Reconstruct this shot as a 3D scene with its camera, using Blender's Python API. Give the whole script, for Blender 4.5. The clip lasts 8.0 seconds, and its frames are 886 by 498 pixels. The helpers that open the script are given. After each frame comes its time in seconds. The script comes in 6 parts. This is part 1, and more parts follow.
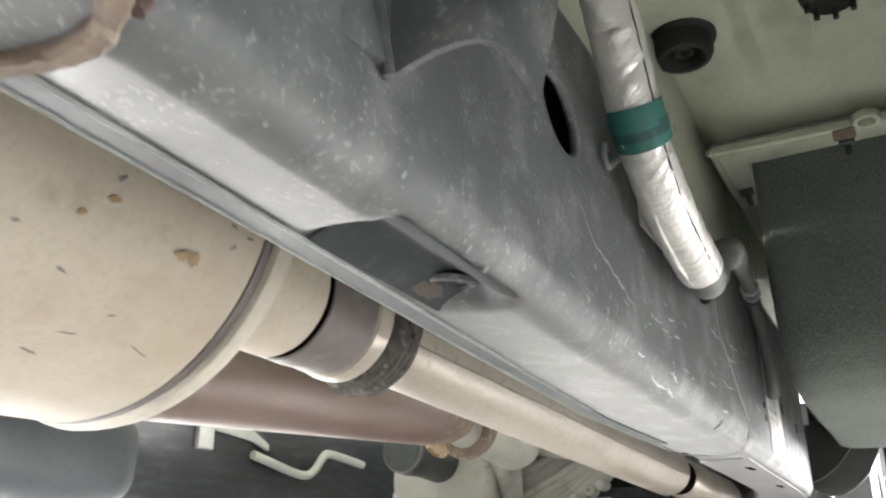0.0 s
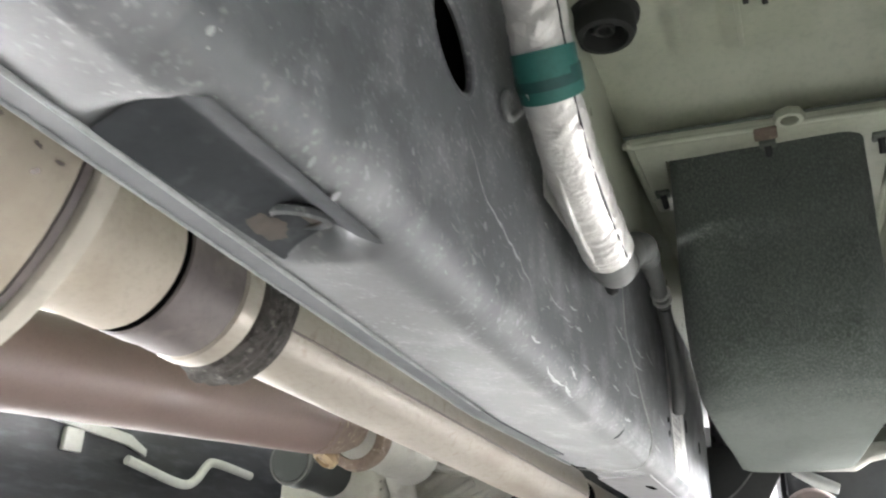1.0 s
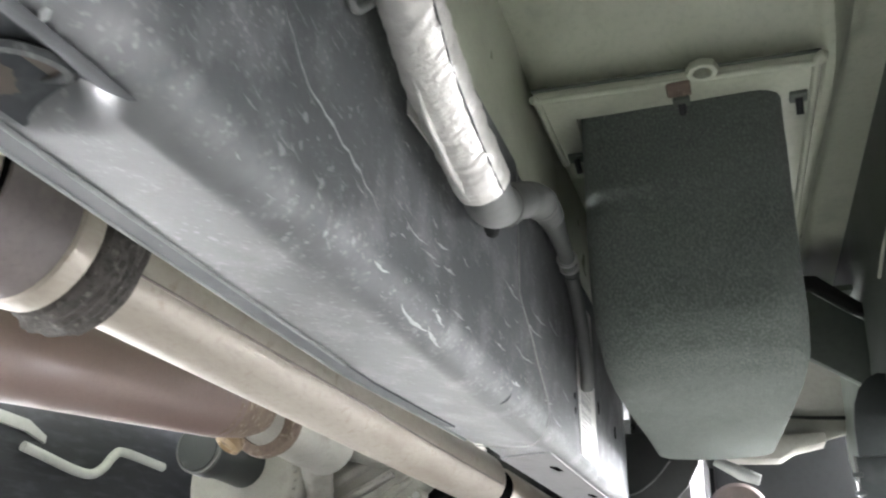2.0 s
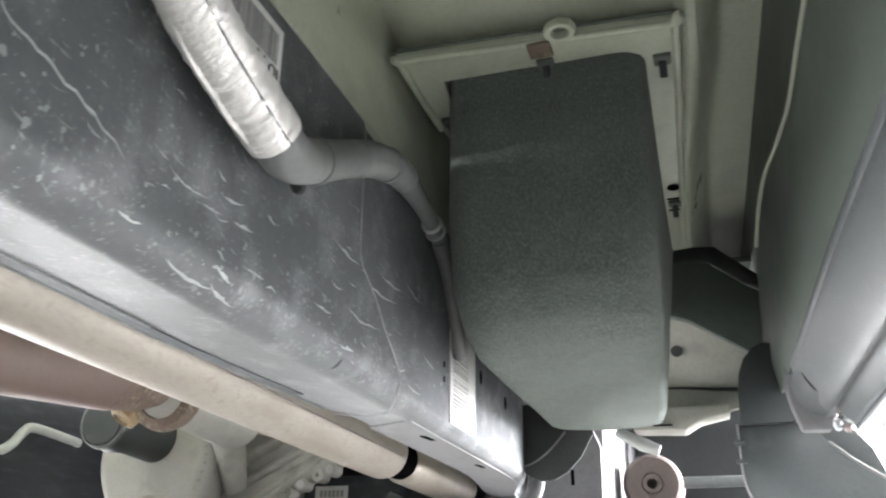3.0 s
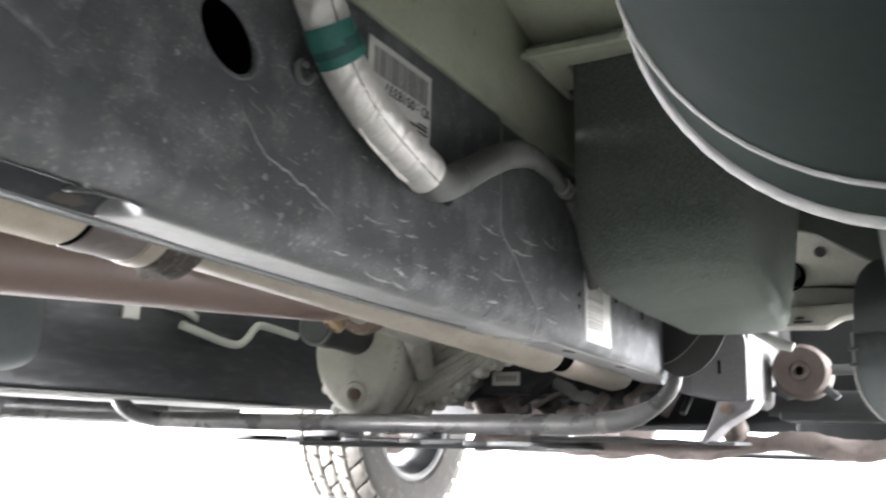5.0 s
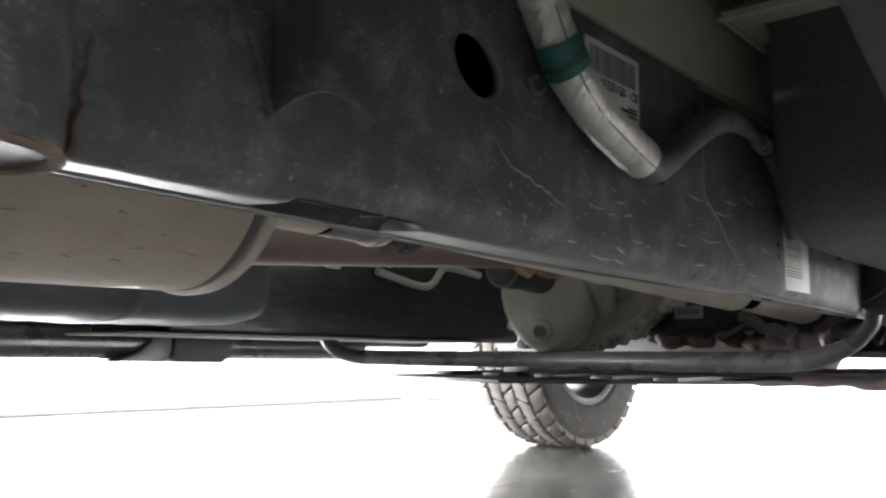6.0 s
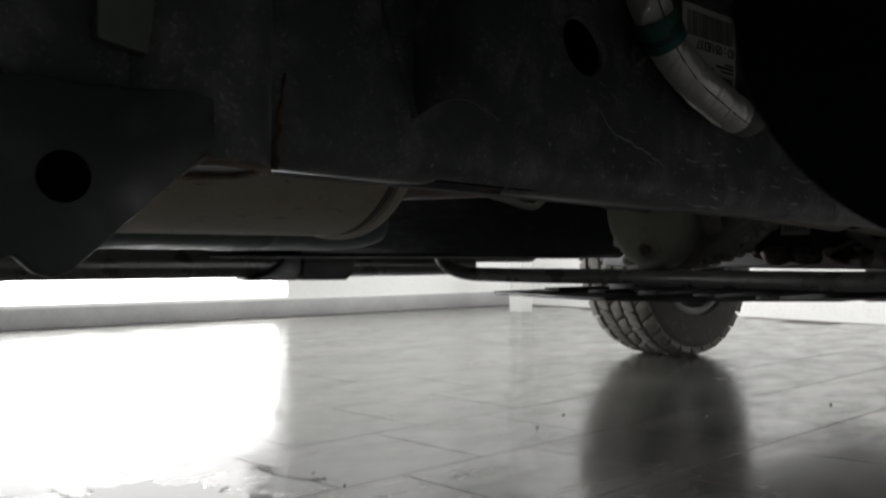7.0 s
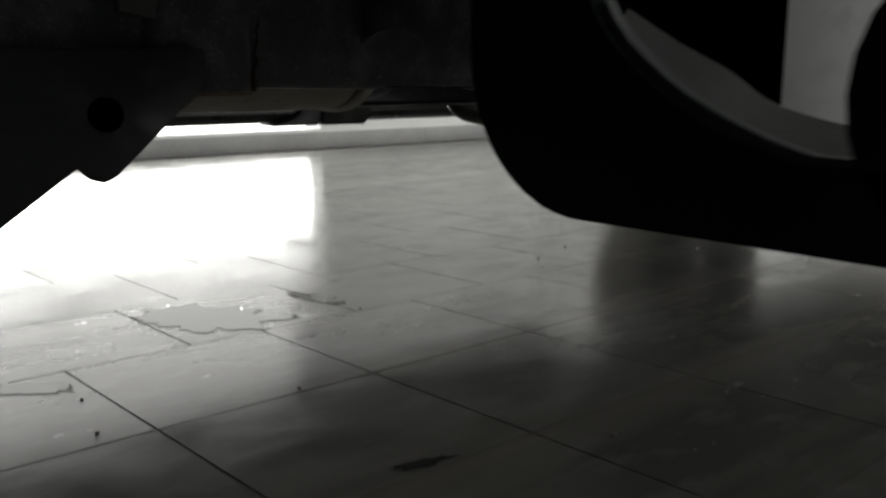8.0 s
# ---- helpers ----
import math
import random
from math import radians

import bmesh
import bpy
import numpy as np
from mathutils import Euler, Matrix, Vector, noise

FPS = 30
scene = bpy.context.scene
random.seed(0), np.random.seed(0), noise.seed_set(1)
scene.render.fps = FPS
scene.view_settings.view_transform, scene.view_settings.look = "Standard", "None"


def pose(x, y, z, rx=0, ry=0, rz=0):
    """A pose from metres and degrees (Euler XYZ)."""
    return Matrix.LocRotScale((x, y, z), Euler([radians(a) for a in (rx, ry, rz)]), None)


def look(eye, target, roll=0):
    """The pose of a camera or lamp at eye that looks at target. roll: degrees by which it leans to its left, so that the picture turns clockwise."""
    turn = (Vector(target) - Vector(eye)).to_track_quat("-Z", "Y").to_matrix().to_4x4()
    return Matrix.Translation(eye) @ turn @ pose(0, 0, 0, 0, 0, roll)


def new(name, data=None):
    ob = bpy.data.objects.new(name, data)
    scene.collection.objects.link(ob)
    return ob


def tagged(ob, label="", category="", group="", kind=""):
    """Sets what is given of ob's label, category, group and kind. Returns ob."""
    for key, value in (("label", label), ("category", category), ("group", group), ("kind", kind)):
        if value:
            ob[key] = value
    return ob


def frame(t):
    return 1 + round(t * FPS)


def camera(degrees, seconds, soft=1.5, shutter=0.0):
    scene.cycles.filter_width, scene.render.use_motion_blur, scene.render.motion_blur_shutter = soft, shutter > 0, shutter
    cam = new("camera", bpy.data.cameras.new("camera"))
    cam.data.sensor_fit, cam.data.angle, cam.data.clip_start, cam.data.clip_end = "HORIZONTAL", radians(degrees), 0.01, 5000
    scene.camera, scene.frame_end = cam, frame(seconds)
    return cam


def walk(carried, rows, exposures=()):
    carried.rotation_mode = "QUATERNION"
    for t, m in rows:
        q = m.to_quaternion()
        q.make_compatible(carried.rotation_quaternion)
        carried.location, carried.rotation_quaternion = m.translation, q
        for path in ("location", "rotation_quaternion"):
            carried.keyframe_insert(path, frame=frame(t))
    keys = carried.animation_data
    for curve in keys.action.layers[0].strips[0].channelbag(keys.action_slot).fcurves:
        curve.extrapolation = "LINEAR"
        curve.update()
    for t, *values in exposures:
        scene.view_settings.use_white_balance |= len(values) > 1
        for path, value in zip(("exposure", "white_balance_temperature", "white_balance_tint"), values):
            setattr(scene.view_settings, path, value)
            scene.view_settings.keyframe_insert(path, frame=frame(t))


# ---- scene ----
cam = camera(56.4, 8.0, soft=2.1, shutter=0.4)
PATH = [
    (0, (0.118, 0.936, 0.302), (-0.804, 2.551, 1.037), 0.0),
    (0.5, (0.101, 0.972, 0.297), (-0.712, 2.632, 1.061), 1.0),
    (1, (0.104, 1.009, 0.301), (-0.637, 2.694, 1.082), 1.2),
    (2.5, (0.152, 1.11, 0.284), (-0.442, 2.847, 1.079), 1.0),
    (3, (0.194, 1.124, 0.286), (-0.372, 2.89, 1.034), 0.5),
    (3.5, (0.234, 1.109, 0.3), (-0.331, 2.897, 0.996), 0.5),
    (4, (0.246, 1.072, 0.299), (-0.32, 2.868, 0.973), 0.4),
    (4.5, (0.269, 1.02, 0.296), (-0.491, 2.774, 0.885), 1.2),
    (4.7, (0.28, 1.006, 0.3), (-0.583, 2.731, 0.828), 1.5),
    (5, (0.289, 0.978, 0.306), (-0.699, 2.659, 0.752), 1.5),
    (5.2, (0.289, 0.959, 0.311), (-0.772, 2.607, 0.706), 1.5),
    (6.5, (0.291, 0.858, 0.35), (-1.123, 2.263, 0.522), 0.2),
    (6.8, (0.317, 0.837, 0.357), (-1.145, 2.198, 0.457), 0.2),
    (7, (0.345, 0.823, 0.362), (-1.151, 2.15, 0.383), 0.1),
    (7.3, (0.391, 0.8, 0.372), (-1.133, 2.092, 0.28), -0.1),
    (7.5, (0.418, 0.788, 0.376), (-1.116, 2.06, 0.207), -0.2),
    (7.7, (0.447, 0.777, 0.381), (-1.09, 2.031, 0.129), -0.1),
    (8, (0.502, 0.775, 0.409), (-1.025, 2.004, 0.013), -0.3),
]
EXPOSURES = [(0, 5.15, 6750, 13), (1.0, 5.13, 6580, 14), (2.5, 5.05, 6420, 14), (4.0, 5.20, 6480, 14), (5.0, 4.35, 6540, 14), (5.2, 4.12, 6560, 14), (6.5, 1.6, 6640, 13), (7.0, 0.25, 6700, 10), (7.5, -0.50, 6750, 9), (8.0, -0.48, 6800, 8)]
walk(cam, [(t, look(eye, target, roll)) for t, eye, target, roll in PATH], EXPOSURES)

# ---- daylight: a grey bright sky through the hall's large openings; roof fill added ----
world = bpy.data.worlds.new("sky")
scene.world = world
world.use_nodes = True
wn = world.node_tree
sky = wn.nodes.new("ShaderNodeTexSky")
sky.sky_type = "NISHITA"
sky.sun_disc = False
sky.sun_elevation = radians(42)
sky.sun_rotation = radians(250)
wn.links.new(sky.outputs[0], wn.nodes["Background"].inputs[0])
wn.nodes["Background"].inputs[1].default_value = 0.12
sun_data = bpy.data.lights.new("sun", "SUN")
sun_data.energy, sun_data.angle, sun_data.color = 1.0, radians(12), (1.0, 0.96, 0.9)
sun = new("sun", sun_data)
sun.matrix_world = look((-6, -3, 8), (0, 0, 0))


def window_light(name, x, y, z, target, w, h, power):
    data = bpy.data.lights.new(name, "AREA")
    data.shape, data.size, data.size_y, data.energy, data.color = "RECTANGLE", w, h, power, (0.975, 0.99, 1.0)
    ob = new(name, data)
    ob.matrix_world = look((x, y, z), target)
    return ob


window_light("daylight_west", -4.02, 1.0, 0.27, (0, 1.0, 0.27), 4.7, 0.28, 84)
window_light("daylight_west_upper", -4.02, 1.0, 1.55, (0, 1.4, 1.2), 4.7, 1.9, 50)
window_light("daylight_east", 3.92, 4.15, 1.40, (0, 4.15, 1.40), 2.2, 2.2, 100)
# added fill lamp, out of view, that brightens the far walls
window_light("daylight_roof", -2.55, 4.45, 2.99, (-2.55, 4.46, 0.0), 2.3, 1.5, 95)


# ---- materials ----
def nodes_of(name):
    m = bpy.data.materials.new(name)
    m.use_nodes = True
    nt = m.node_tree
    return m, nt, nt.nodes["Principled BSDF"]


def tex(nt, scale, detail=4.0, rough=0.6, stretch=(1, 1, 1), kind="ShaderNodeTexNoise"):
    c = nt.nodes.new("ShaderNodeTexCoord")
    mp = nt.nodes.new("ShaderNodeMapping")
    mp.inputs["Scale"].default_value = stretch
    n = nt.nodes.new(kind)
    n.inputs["Scale"].default_value = scale
    if kind == "ShaderNodeTexNoise":
        n.inputs["Detail"].default_value = detail
        n.inputs["Roughness"].default_value = rough
    nt.links.new(c.outputs["Object"], mp.inputs[0])
    nt.links.new(mp.outputs[0], n.inputs["Vector"])
    return n


def ramp(nt, src, a, b, ca=(0, 0, 0, 1), cb=(1, 1, 1, 1)):
    r = nt.nodes.new("ShaderNodeValToRGB")
    r.color_ramp.elements[0].position, r.color_ramp.elements[1].position = a, b
    r.color_ramp.elements[0].color, r.color_ramp.elements[1].color = ca, cb
    nt.links.new(src, r.inputs[0])
    return r


def mix(nt, fac, a, b):
    m = nt.nodes.new("ShaderNodeMix")
    m.data_type = "RGBA"
    nt.links.new(fac, m.inputs["Factor"])
    for sock, v in ((m.inputs[6], a), (m.inputs[7], b)):
        if isinstance(v, tuple):
            sock.default_value = (*v, 1)
        else:
            nt.links.new(v, sock)
    return m.outputs[2]


def surface(name, base, other, rough=0.5, metal=0.0, big=7.0, small=120.0, bump=0.15, dust=None, dust_at=(0.55, 0.75), stretch=(1, 1, 1), spread=0.12, dist=0.001, spec=0.5, sheen=0.0, specks=None, gloss=None):
    """A worn surface: two tones on a broad scale, grain on a fine one, an optional third tone of dust or rust in patches."""
    m, nt, p = nodes_of(name)
    broad = tex(nt, big, 5, 0.62, stretch)
    fine = tex(nt, small, 3, 0.55, stretch)
    col = mix(nt, ramp(nt, broad.outputs[0], 0.35, 0.68).outputs[0], base, other)
    dark = tuple(c * 0.72 for c in base)
    col = mix(nt, ramp(nt, fine.outputs[0], 0.3, 0.52, (0.28, 0.28, 0.28, 1), (0, 0, 0, 1)).outputs[0], col, dark)
    if gloss:
        # floor light put into the colour: paler and smoother on faces turned down
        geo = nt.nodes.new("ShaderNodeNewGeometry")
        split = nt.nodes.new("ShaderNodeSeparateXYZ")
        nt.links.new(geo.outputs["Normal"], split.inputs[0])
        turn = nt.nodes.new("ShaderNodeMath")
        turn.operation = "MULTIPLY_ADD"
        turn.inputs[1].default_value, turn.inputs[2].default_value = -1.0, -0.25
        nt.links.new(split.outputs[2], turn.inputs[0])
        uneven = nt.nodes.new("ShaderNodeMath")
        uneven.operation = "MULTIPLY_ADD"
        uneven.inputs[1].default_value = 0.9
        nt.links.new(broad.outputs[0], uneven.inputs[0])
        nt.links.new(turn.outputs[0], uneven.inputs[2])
        floor_glow = ramp(nt, uneven.outputs[0], 0.70, 1.35, (0, 0, 0, 1), (0.22, 0.22, 0.22, 1)).outputs[0]
        col = mix(nt, floor_glow, col, gloss)
    if dust:
        patch = tex(nt, big * 2.3, 3.5, 0.5, stretch)
        col = mix(nt, ramp(nt, patch.outputs[0], *dust_at).outputs[0], col, dust)
    if specks:
        spot = tex(nt, specks[1], 2.0, 0.5)
        where = tex(nt, 34.0, 3.0, 0.6)
        mask = nt.nodes.new("ShaderNodeMath")
        mask.operation = 'MULTIPLY'
        nt.links.new(ramp(nt, spot.outputs[0], 0.56, 0.72).outputs[0], mask.inputs[0])
        nt.links.new(ramp(nt, where.outputs[0], 0.42, 0.60).outputs[0], mask.inputs[1])
        col = mix(nt, mask.outputs[0], col, specks[0])
    nt.links.new(col, p.inputs["Base Color"])
    lo, hi = max(0.04, rough - spread), min(1, rough + spread)
    rr = ramp(nt, broad.outputs[0], 0.3, 0.7, (lo, lo, lo, 1), (hi, hi, hi, 1))
    nt.links.new(mix(nt, floor_glow, rr.outputs[0], (0.0, 0.0, 0.0)) if gloss else rr.outputs[0], p.inputs["Roughness"])
    p.inputs["Metallic"].default_value = metal
    p.inputs["Specular IOR Level"].default_value = spec
    p.inputs["Sheen Weight"].default_value = sheen
    b = nt.nodes.new("ShaderNodeBump")
    b.inputs["Strength"].default_value, b.inputs["Distance"].default_value = bump, dist
    nt.links.new(fine.outputs[0], b.inputs["Height"])
    nt.links.new(b.outputs[0], p.inputs["Normal"])
    return m


FRAME = surface("dusty_frame_paint", (0.055, 0.061, 0.064), (0.088, 0.095, 0.099), 0.60, 0, 15, 160, 0.14, (0.195, 0.197, 0.205), (0.49, 0.86), spread=0.08, sheen=0.06, spec=0.36, specks=((0.22, 0.228, 0.226), 400.0), gloss=(0.165, 0.162, 0.166))
POCKET_SHADE = surface("pocket_shade_paint", (0.026, 0.029, 0.032), (0.044, 0.048, 0.052), 0.7, 0, 30, 200, 0.2, (0.085, 0.088, 0.092), (0.58, 0.85), spec=0.16)
FRAME_CLEAN = surface("black_frame_paint", (0.013, 0.0155, 0.0165), (0.024, 0.027, 0.029), 0.5, 0, 9, 120, 0.1)
SCUFF = surface("chipped_paint", (0.31, 0.322, 0.32), (0.42, 0.43, 0.425), 0.75, 0, 60, 300, 0.2)
SPLASH = surface("dried_splash", (0.24, 0.245, 0.24), (0.34, 0.34, 0.33), 0.8, 0, 60, 300, 0.2)
ALUM = surface("aluminised_steel", (0.40, 0.355, 0.292), (0.475, 0.43, 0.362), 0.62, 0.05, 7, 300, 0.05, (0.345, 0.295, 0.232), (0.50, 0.78), spec=0.32, specks=((0.36, 0.31, 0.25), 70.0))
ALUM_PIPE = surface("aluminised_pipe", (0.33, 0.295, 0.25), (0.42, 0.385, 0.335), 0.45, 0.2, 9, 300, 0.04, (0.27, 0.23, 0.185), (0.50, 0.75), stretch=(1, 0.35, 1), specks=((0.285, 0.245, 0.195), 120.0))
ALUM_RIM = surface("aluminised_rim", (0.40, 0.37, 0.315), (0.49, 0.46, 0.40), 0.6, 0.1, 10, 140, 0.08, spec=0.35)
SCORCH = surface("heat_browned_steel", (0.16, 0.135, 0.128), (0.225, 0.192, 0.178), 0.5, 0.3, 18, 260, 0.15, (0.12, 0.098, 0.092))
BAND = surface("heat_blued_band", (0.115, 0.098, 0.096), (0.17, 0.145, 0.14), 0.56, 0.12, 22, 260, 0.12, (0.20, 0.17, 0.155), (0.58, 0.8))
GASKET = surface("grey_fibre_wrap", (0.055, 0.05, 0.047), (0.12, 0.11, 0.102), 0.9, 0, 90, 260, 1.0, (0.17, 0.158, 0.145), (0.58, 0.72), dist=0.003)
STAIN = surface("oil_stain", (0.22, 0.145, 0.06), (0.31, 0.22, 0.11), 0.6, 0, 60, 200, 0.1)
SHAFT = surface("brown_shaft_primer", (0.128, 0.086, 0.074), (0.160, 0.112, 0.097), 0.48, 0.0, 5, 320, 0.05)
RUST = surface("rusty_steel", (0.125, 0.088, 0.068), (0.20, 0.155, 0.122), 0.85, 0.0, 60, 260, 0.5, (0.30, 0.25, 0.20), (0.56, 0.72))
CAVITY = surface("matt_black_wax", (0.009, 0.010, 0.010), (0.018, 0.019, 0.019), 0.92, 0, 40, 220, 0.2, spec=0.06)
GOLDEN = surface("golden_passivated_steel", (0.26, 0.185, 0.105), (0.36, 0.27, 0.165), 0.6, 0.1, 40, 220, 0.3, (0.13, 0.09, 0.06), (0.52, 0.72))
WELD = surface("dull_brown_weld", (0.046, 0.040, 0.035), (0.085, 0.068, 0.055), 0.8, 0, 60, 220, 0.3)
RUST_STREAK = surface("rust_streak", (0.075, 0.048, 0.036), (0.12, 0.08, 0.06), 0.8, 0, 40, 200, 0.3)
CAB = surface("olive_floor_paint", (0.41, 0.437, 0.345), (0.475, 0.502, 0.402), 0.36, 0, 6, 200, 0.05, (0.265, 0.28, 0.222), (0.55, 0.85))
CAB_DARK = surface("green_grey_sealer", (0.090, 0.107, 0.090), (0.125, 0.143, 0.122), 0.55, 0, 8, 130, 0.2)
SILL = surface("grey_electrocoat", (0.088, 0.094, 0.097), (0.108, 0.114, 0.117), 0.36, 0.0, 5, 300, 0.05, spread=0.06, specks=((0.125, 0.13, 0.13), 210.0))
WHITE_PAINT = surface("white_body_paint", (0.74, 0.74, 0.75), (0.80, 0.80, 0.80), 0.25, 0, 6, 90, 0.02)
HANGER = surface("blue_black_paint", (0.019, 0.022, 0.025), (0.034, 0.038, 0.042), 0.55, 0, 12, 150, 0.1, (0.075, 0.08, 0.083), (0.58, 0.84))
PLASTIC = surface("dark_grey_plastic", (0.005, 0.008, 0.0072), (0.008, 0.0115, 0.0105), 0.68, 0, 9, 260, 0.08, (0.013, 0.017, 0.0155), (0.56, 0.84), spec=0.04)
PLASTIC_DUSTY = surface("dusty_grey_plastic", (0.036, 0.042, 0.042), (0.050, 0.057, 0.056), 0.50, 0, 9, 260, 0.15, (0.11, 0.118, 0.114), (0.60, 0.84))
EDGE = surface("scuffed_pale_edge", (0.115, 0.115, 0.11), (0.19, 0.19, 0.183), 0.7, 0, 30, 200, 0.2)
TANK = surface("black_tank_plastic", (0.010, 0.012, 0.016), (0.024, 0.027, 0.033), 0.5, 0, 16, 160, 0.3, (0.050, 0.055, 0.064), (0.50, 0.80), stretch=(1, 0.5, 2.2))
TANK_GREY = surface("blue_grey_shield", (0.058, 0.068, 0.075), (0.084, 0.094, 0.101), 0.55, 0.0, 8, 100, 0.08, spec=0.35)
CAST = surface("cast_aluminium", (0.36, 0.352, 0.315), (0.45, 0.44, 0.40), 0.62, 0.1, 10, 340, 0.25, (0.25, 0.235, 0.205), (0.56, 0.80), dist=0.001)
RUBBER_GREY = surface("grey_black_rubber", (0.024, 0.025, 0.025), (0.040, 0.041, 0.040), 0.7, 0, 20, 200, 0.3)
RUBBER = surface("black_rubber", (0.010, 0.0115, 0.0108), (0.018, 0.020, 0.019), 0.7, 0, 20, 200, 0.3)
HOSE = surface("grey_corrugated_hose", (0.11, 0.115, 0.112), (0.16, 0.165, 0.16), 0.6, 0, 20, 200, 0.2)
TAPE = surface("green_cloth_tape", (0.016, 0.115, 0.098), (0.03, 0.155, 0.135), 0.5, 0, 40, 400, 0.3)
TAPE_DARK = surface("dark_green_cloth_tape", (0.008, 0.055, 0.050), (0.015, 0.085, 0.075), 0.5, 0, 40, 400, 0.3)
STEEL = surface("zinc_steel", (0.48, 0.49, 0.48), (0.58, 0.59, 0.57), 0.4, 0.5, 20, 200, 0.1)
PALE = surface("pale_tube_paint", (0.46, 0.47, 0.455), (0.54, 0.55, 0.53), 0.45, 0.1, 12, 120, 0.1)
TUBE = surface("dusty_tube_paint", (0.045, 0.045, 0.046), (0.08, 0.08, 0.08), 0.30, 0.0, 12, 120, 0.1, (0.15, 0.147, 0.14), (0.6, 0.8))
LABEL = surface("white_label_paper", (0.60, 0.60, 0.58), (0.68, 0.68, 0.655), 0.6, 0, 20, 300, 0.05)
INK = surface("black_ink", (0.02, 0.02, 0.02), (0.03, 0.03, 0.03), 0.6, 0, 20, 300, 0.0)
INK_GREY = surface("faded_ink", (0.20, 0.20, 0.20), (0.26, 0.26, 0.26), 0.6, 0, 20, 300, 0.0)
FRAME_STRIP = surface("cleaner_frame_paint", (0.070, 0.075, 0.080), (0.098, 0.104, 0.109), 0.62, 0, 12, 200, 0.08, (0.15, 0.155, 0.160), (0.56, 0.84), spec=0.3)
PALE_RAIL = surface("pale_lilac_grey_paint", (0.150, 0.147, 0.153), (0.195, 0.191, 0.195), 0.62, 0, 12, 200, 0.08, (0.115, 0.112, 0.115), (0.56, 0.84))
PANEL = surface("pale_sealed_panel", (0.335, 0.33, 0.29), (0.40, 0.392, 0.35), 0.5, 0, 8, 160, 0.1, (0.24, 0.235, 0.205), (0.56, 0.85))
FLECK = surface("pale_fleck", (0.17, 0.178, 0.18), (0.26, 0.268, 0.27), 0.8, 0, 60, 300, 0.2)
# near-black that paints in the shade of holes, slots and sunken joints
VOID_SHADE = surface("painted_void_shade", (0.003, 0.003, 0.003), (0.004, 0.004, 0.004), 1.0, 0, 20, 300, 0.0, spec=0.0)
BROWN_BUSH = surface("dark_rusted_bush", (0.062, 0.048, 0.042), (0.10, 0.080, 0.071), 0.75, 0, 30, 180, 0.3)
TYRE = surface("dusty_tyre_rubber", (0.028, 0.027, 0.025), (0.06, 0.057, 0.052), 0.8, 0, 14, 160, 0.3, (0.13, 0.12, 0.105), (0.58, 0.82))
TREAD = surface("grey_worn_tread", (0.115, 0.108, 0.098), (0.175, 0.165, 0.15), 0.85, 0, 18, 160, 0.3)
WALL = surface("white_plaster", (0.78, 0.78, 0.77), (0.82, 0.82, 0.81), 0.7, 0, 2, 60, 0.05)
SKIRT = surface("grey_stone_skirting", (0.33, 0.33, 0.33), (0.39, 0.39, 0.385), 0.4, 0, 5, 80, 0.05)
WALL_GREY = surface("unseen_greyed_wall", (0.40, 0.40, 0.395), (0.46, 0.46, 0.455), 0.8, 0, 2, 60, 0.05)
WALL_DIM = surface("unseen_dark_wall", (0.085, 0.085, 0.085), (0.11, 0.11, 0.108), 0.8, 0, 2, 60, 0.05)
GROUT = surface("dark_grout", (0.045, 0.043, 0.040), (0.085, 0.082, 0.076), 0.9, 0, 10, 160, 0.2)
ALU_FRAME = surface("grey_window_frame", (0.42, 0.42, 0.43), (0.48, 0.48, 0.49), 0.4, 0.3, 6, 90, 0.03)


def felt_material():
    m, nt, p = nodes_of("grey_needle_felt")
    broad = tex(nt, 14, 5, 0.65)
    fibre = tex(nt, 620, 4, 0.8, (1, 1, 0.6))
    speck = tex(nt, 260, 2, 0.5)
    col = mix(nt, ramp(nt, broad.outputs[0], 0.35, 0.7).outputs[0], (0.072, 0.091, 0.078), (0.111, 0.133, 0.117))
    col = mix(nt, ramp(nt, fibre.outputs[0], 0.46, 0.68).outputs[0], col, (0.212, 0.244, 0.216))
    col = mix(nt, ramp(nt, fibre.outputs[0], 0.28, 0.42, (0.5, 0.5, 0.5, 1), (0, 0, 0, 1)).outputs[0], col, (0.026, 0.030, 0.028))
    col = mix(nt, ramp(nt, speck.outputs[0], 0.71, 0.76).outputs[0], col, (0.26, 0.27, 0.25))
    nt.links.new(col, p.inputs["Base Color"])
    p.inputs["Roughness"].default_value = 0.95
    p.inputs["Sheen Weight"].default_value = 0.15
    b = nt.nodes.new("ShaderNodeBump")
    b.inputs["Strength"].default_value, b.inputs["Distance"].default_value = 0.9, 0.003
    nt.links.new(fibre.outputs[0], b.inputs["Height"])
    nt.links.new(b.outputs[0], p.inputs["Normal"])
    return m


FELT = felt_material()


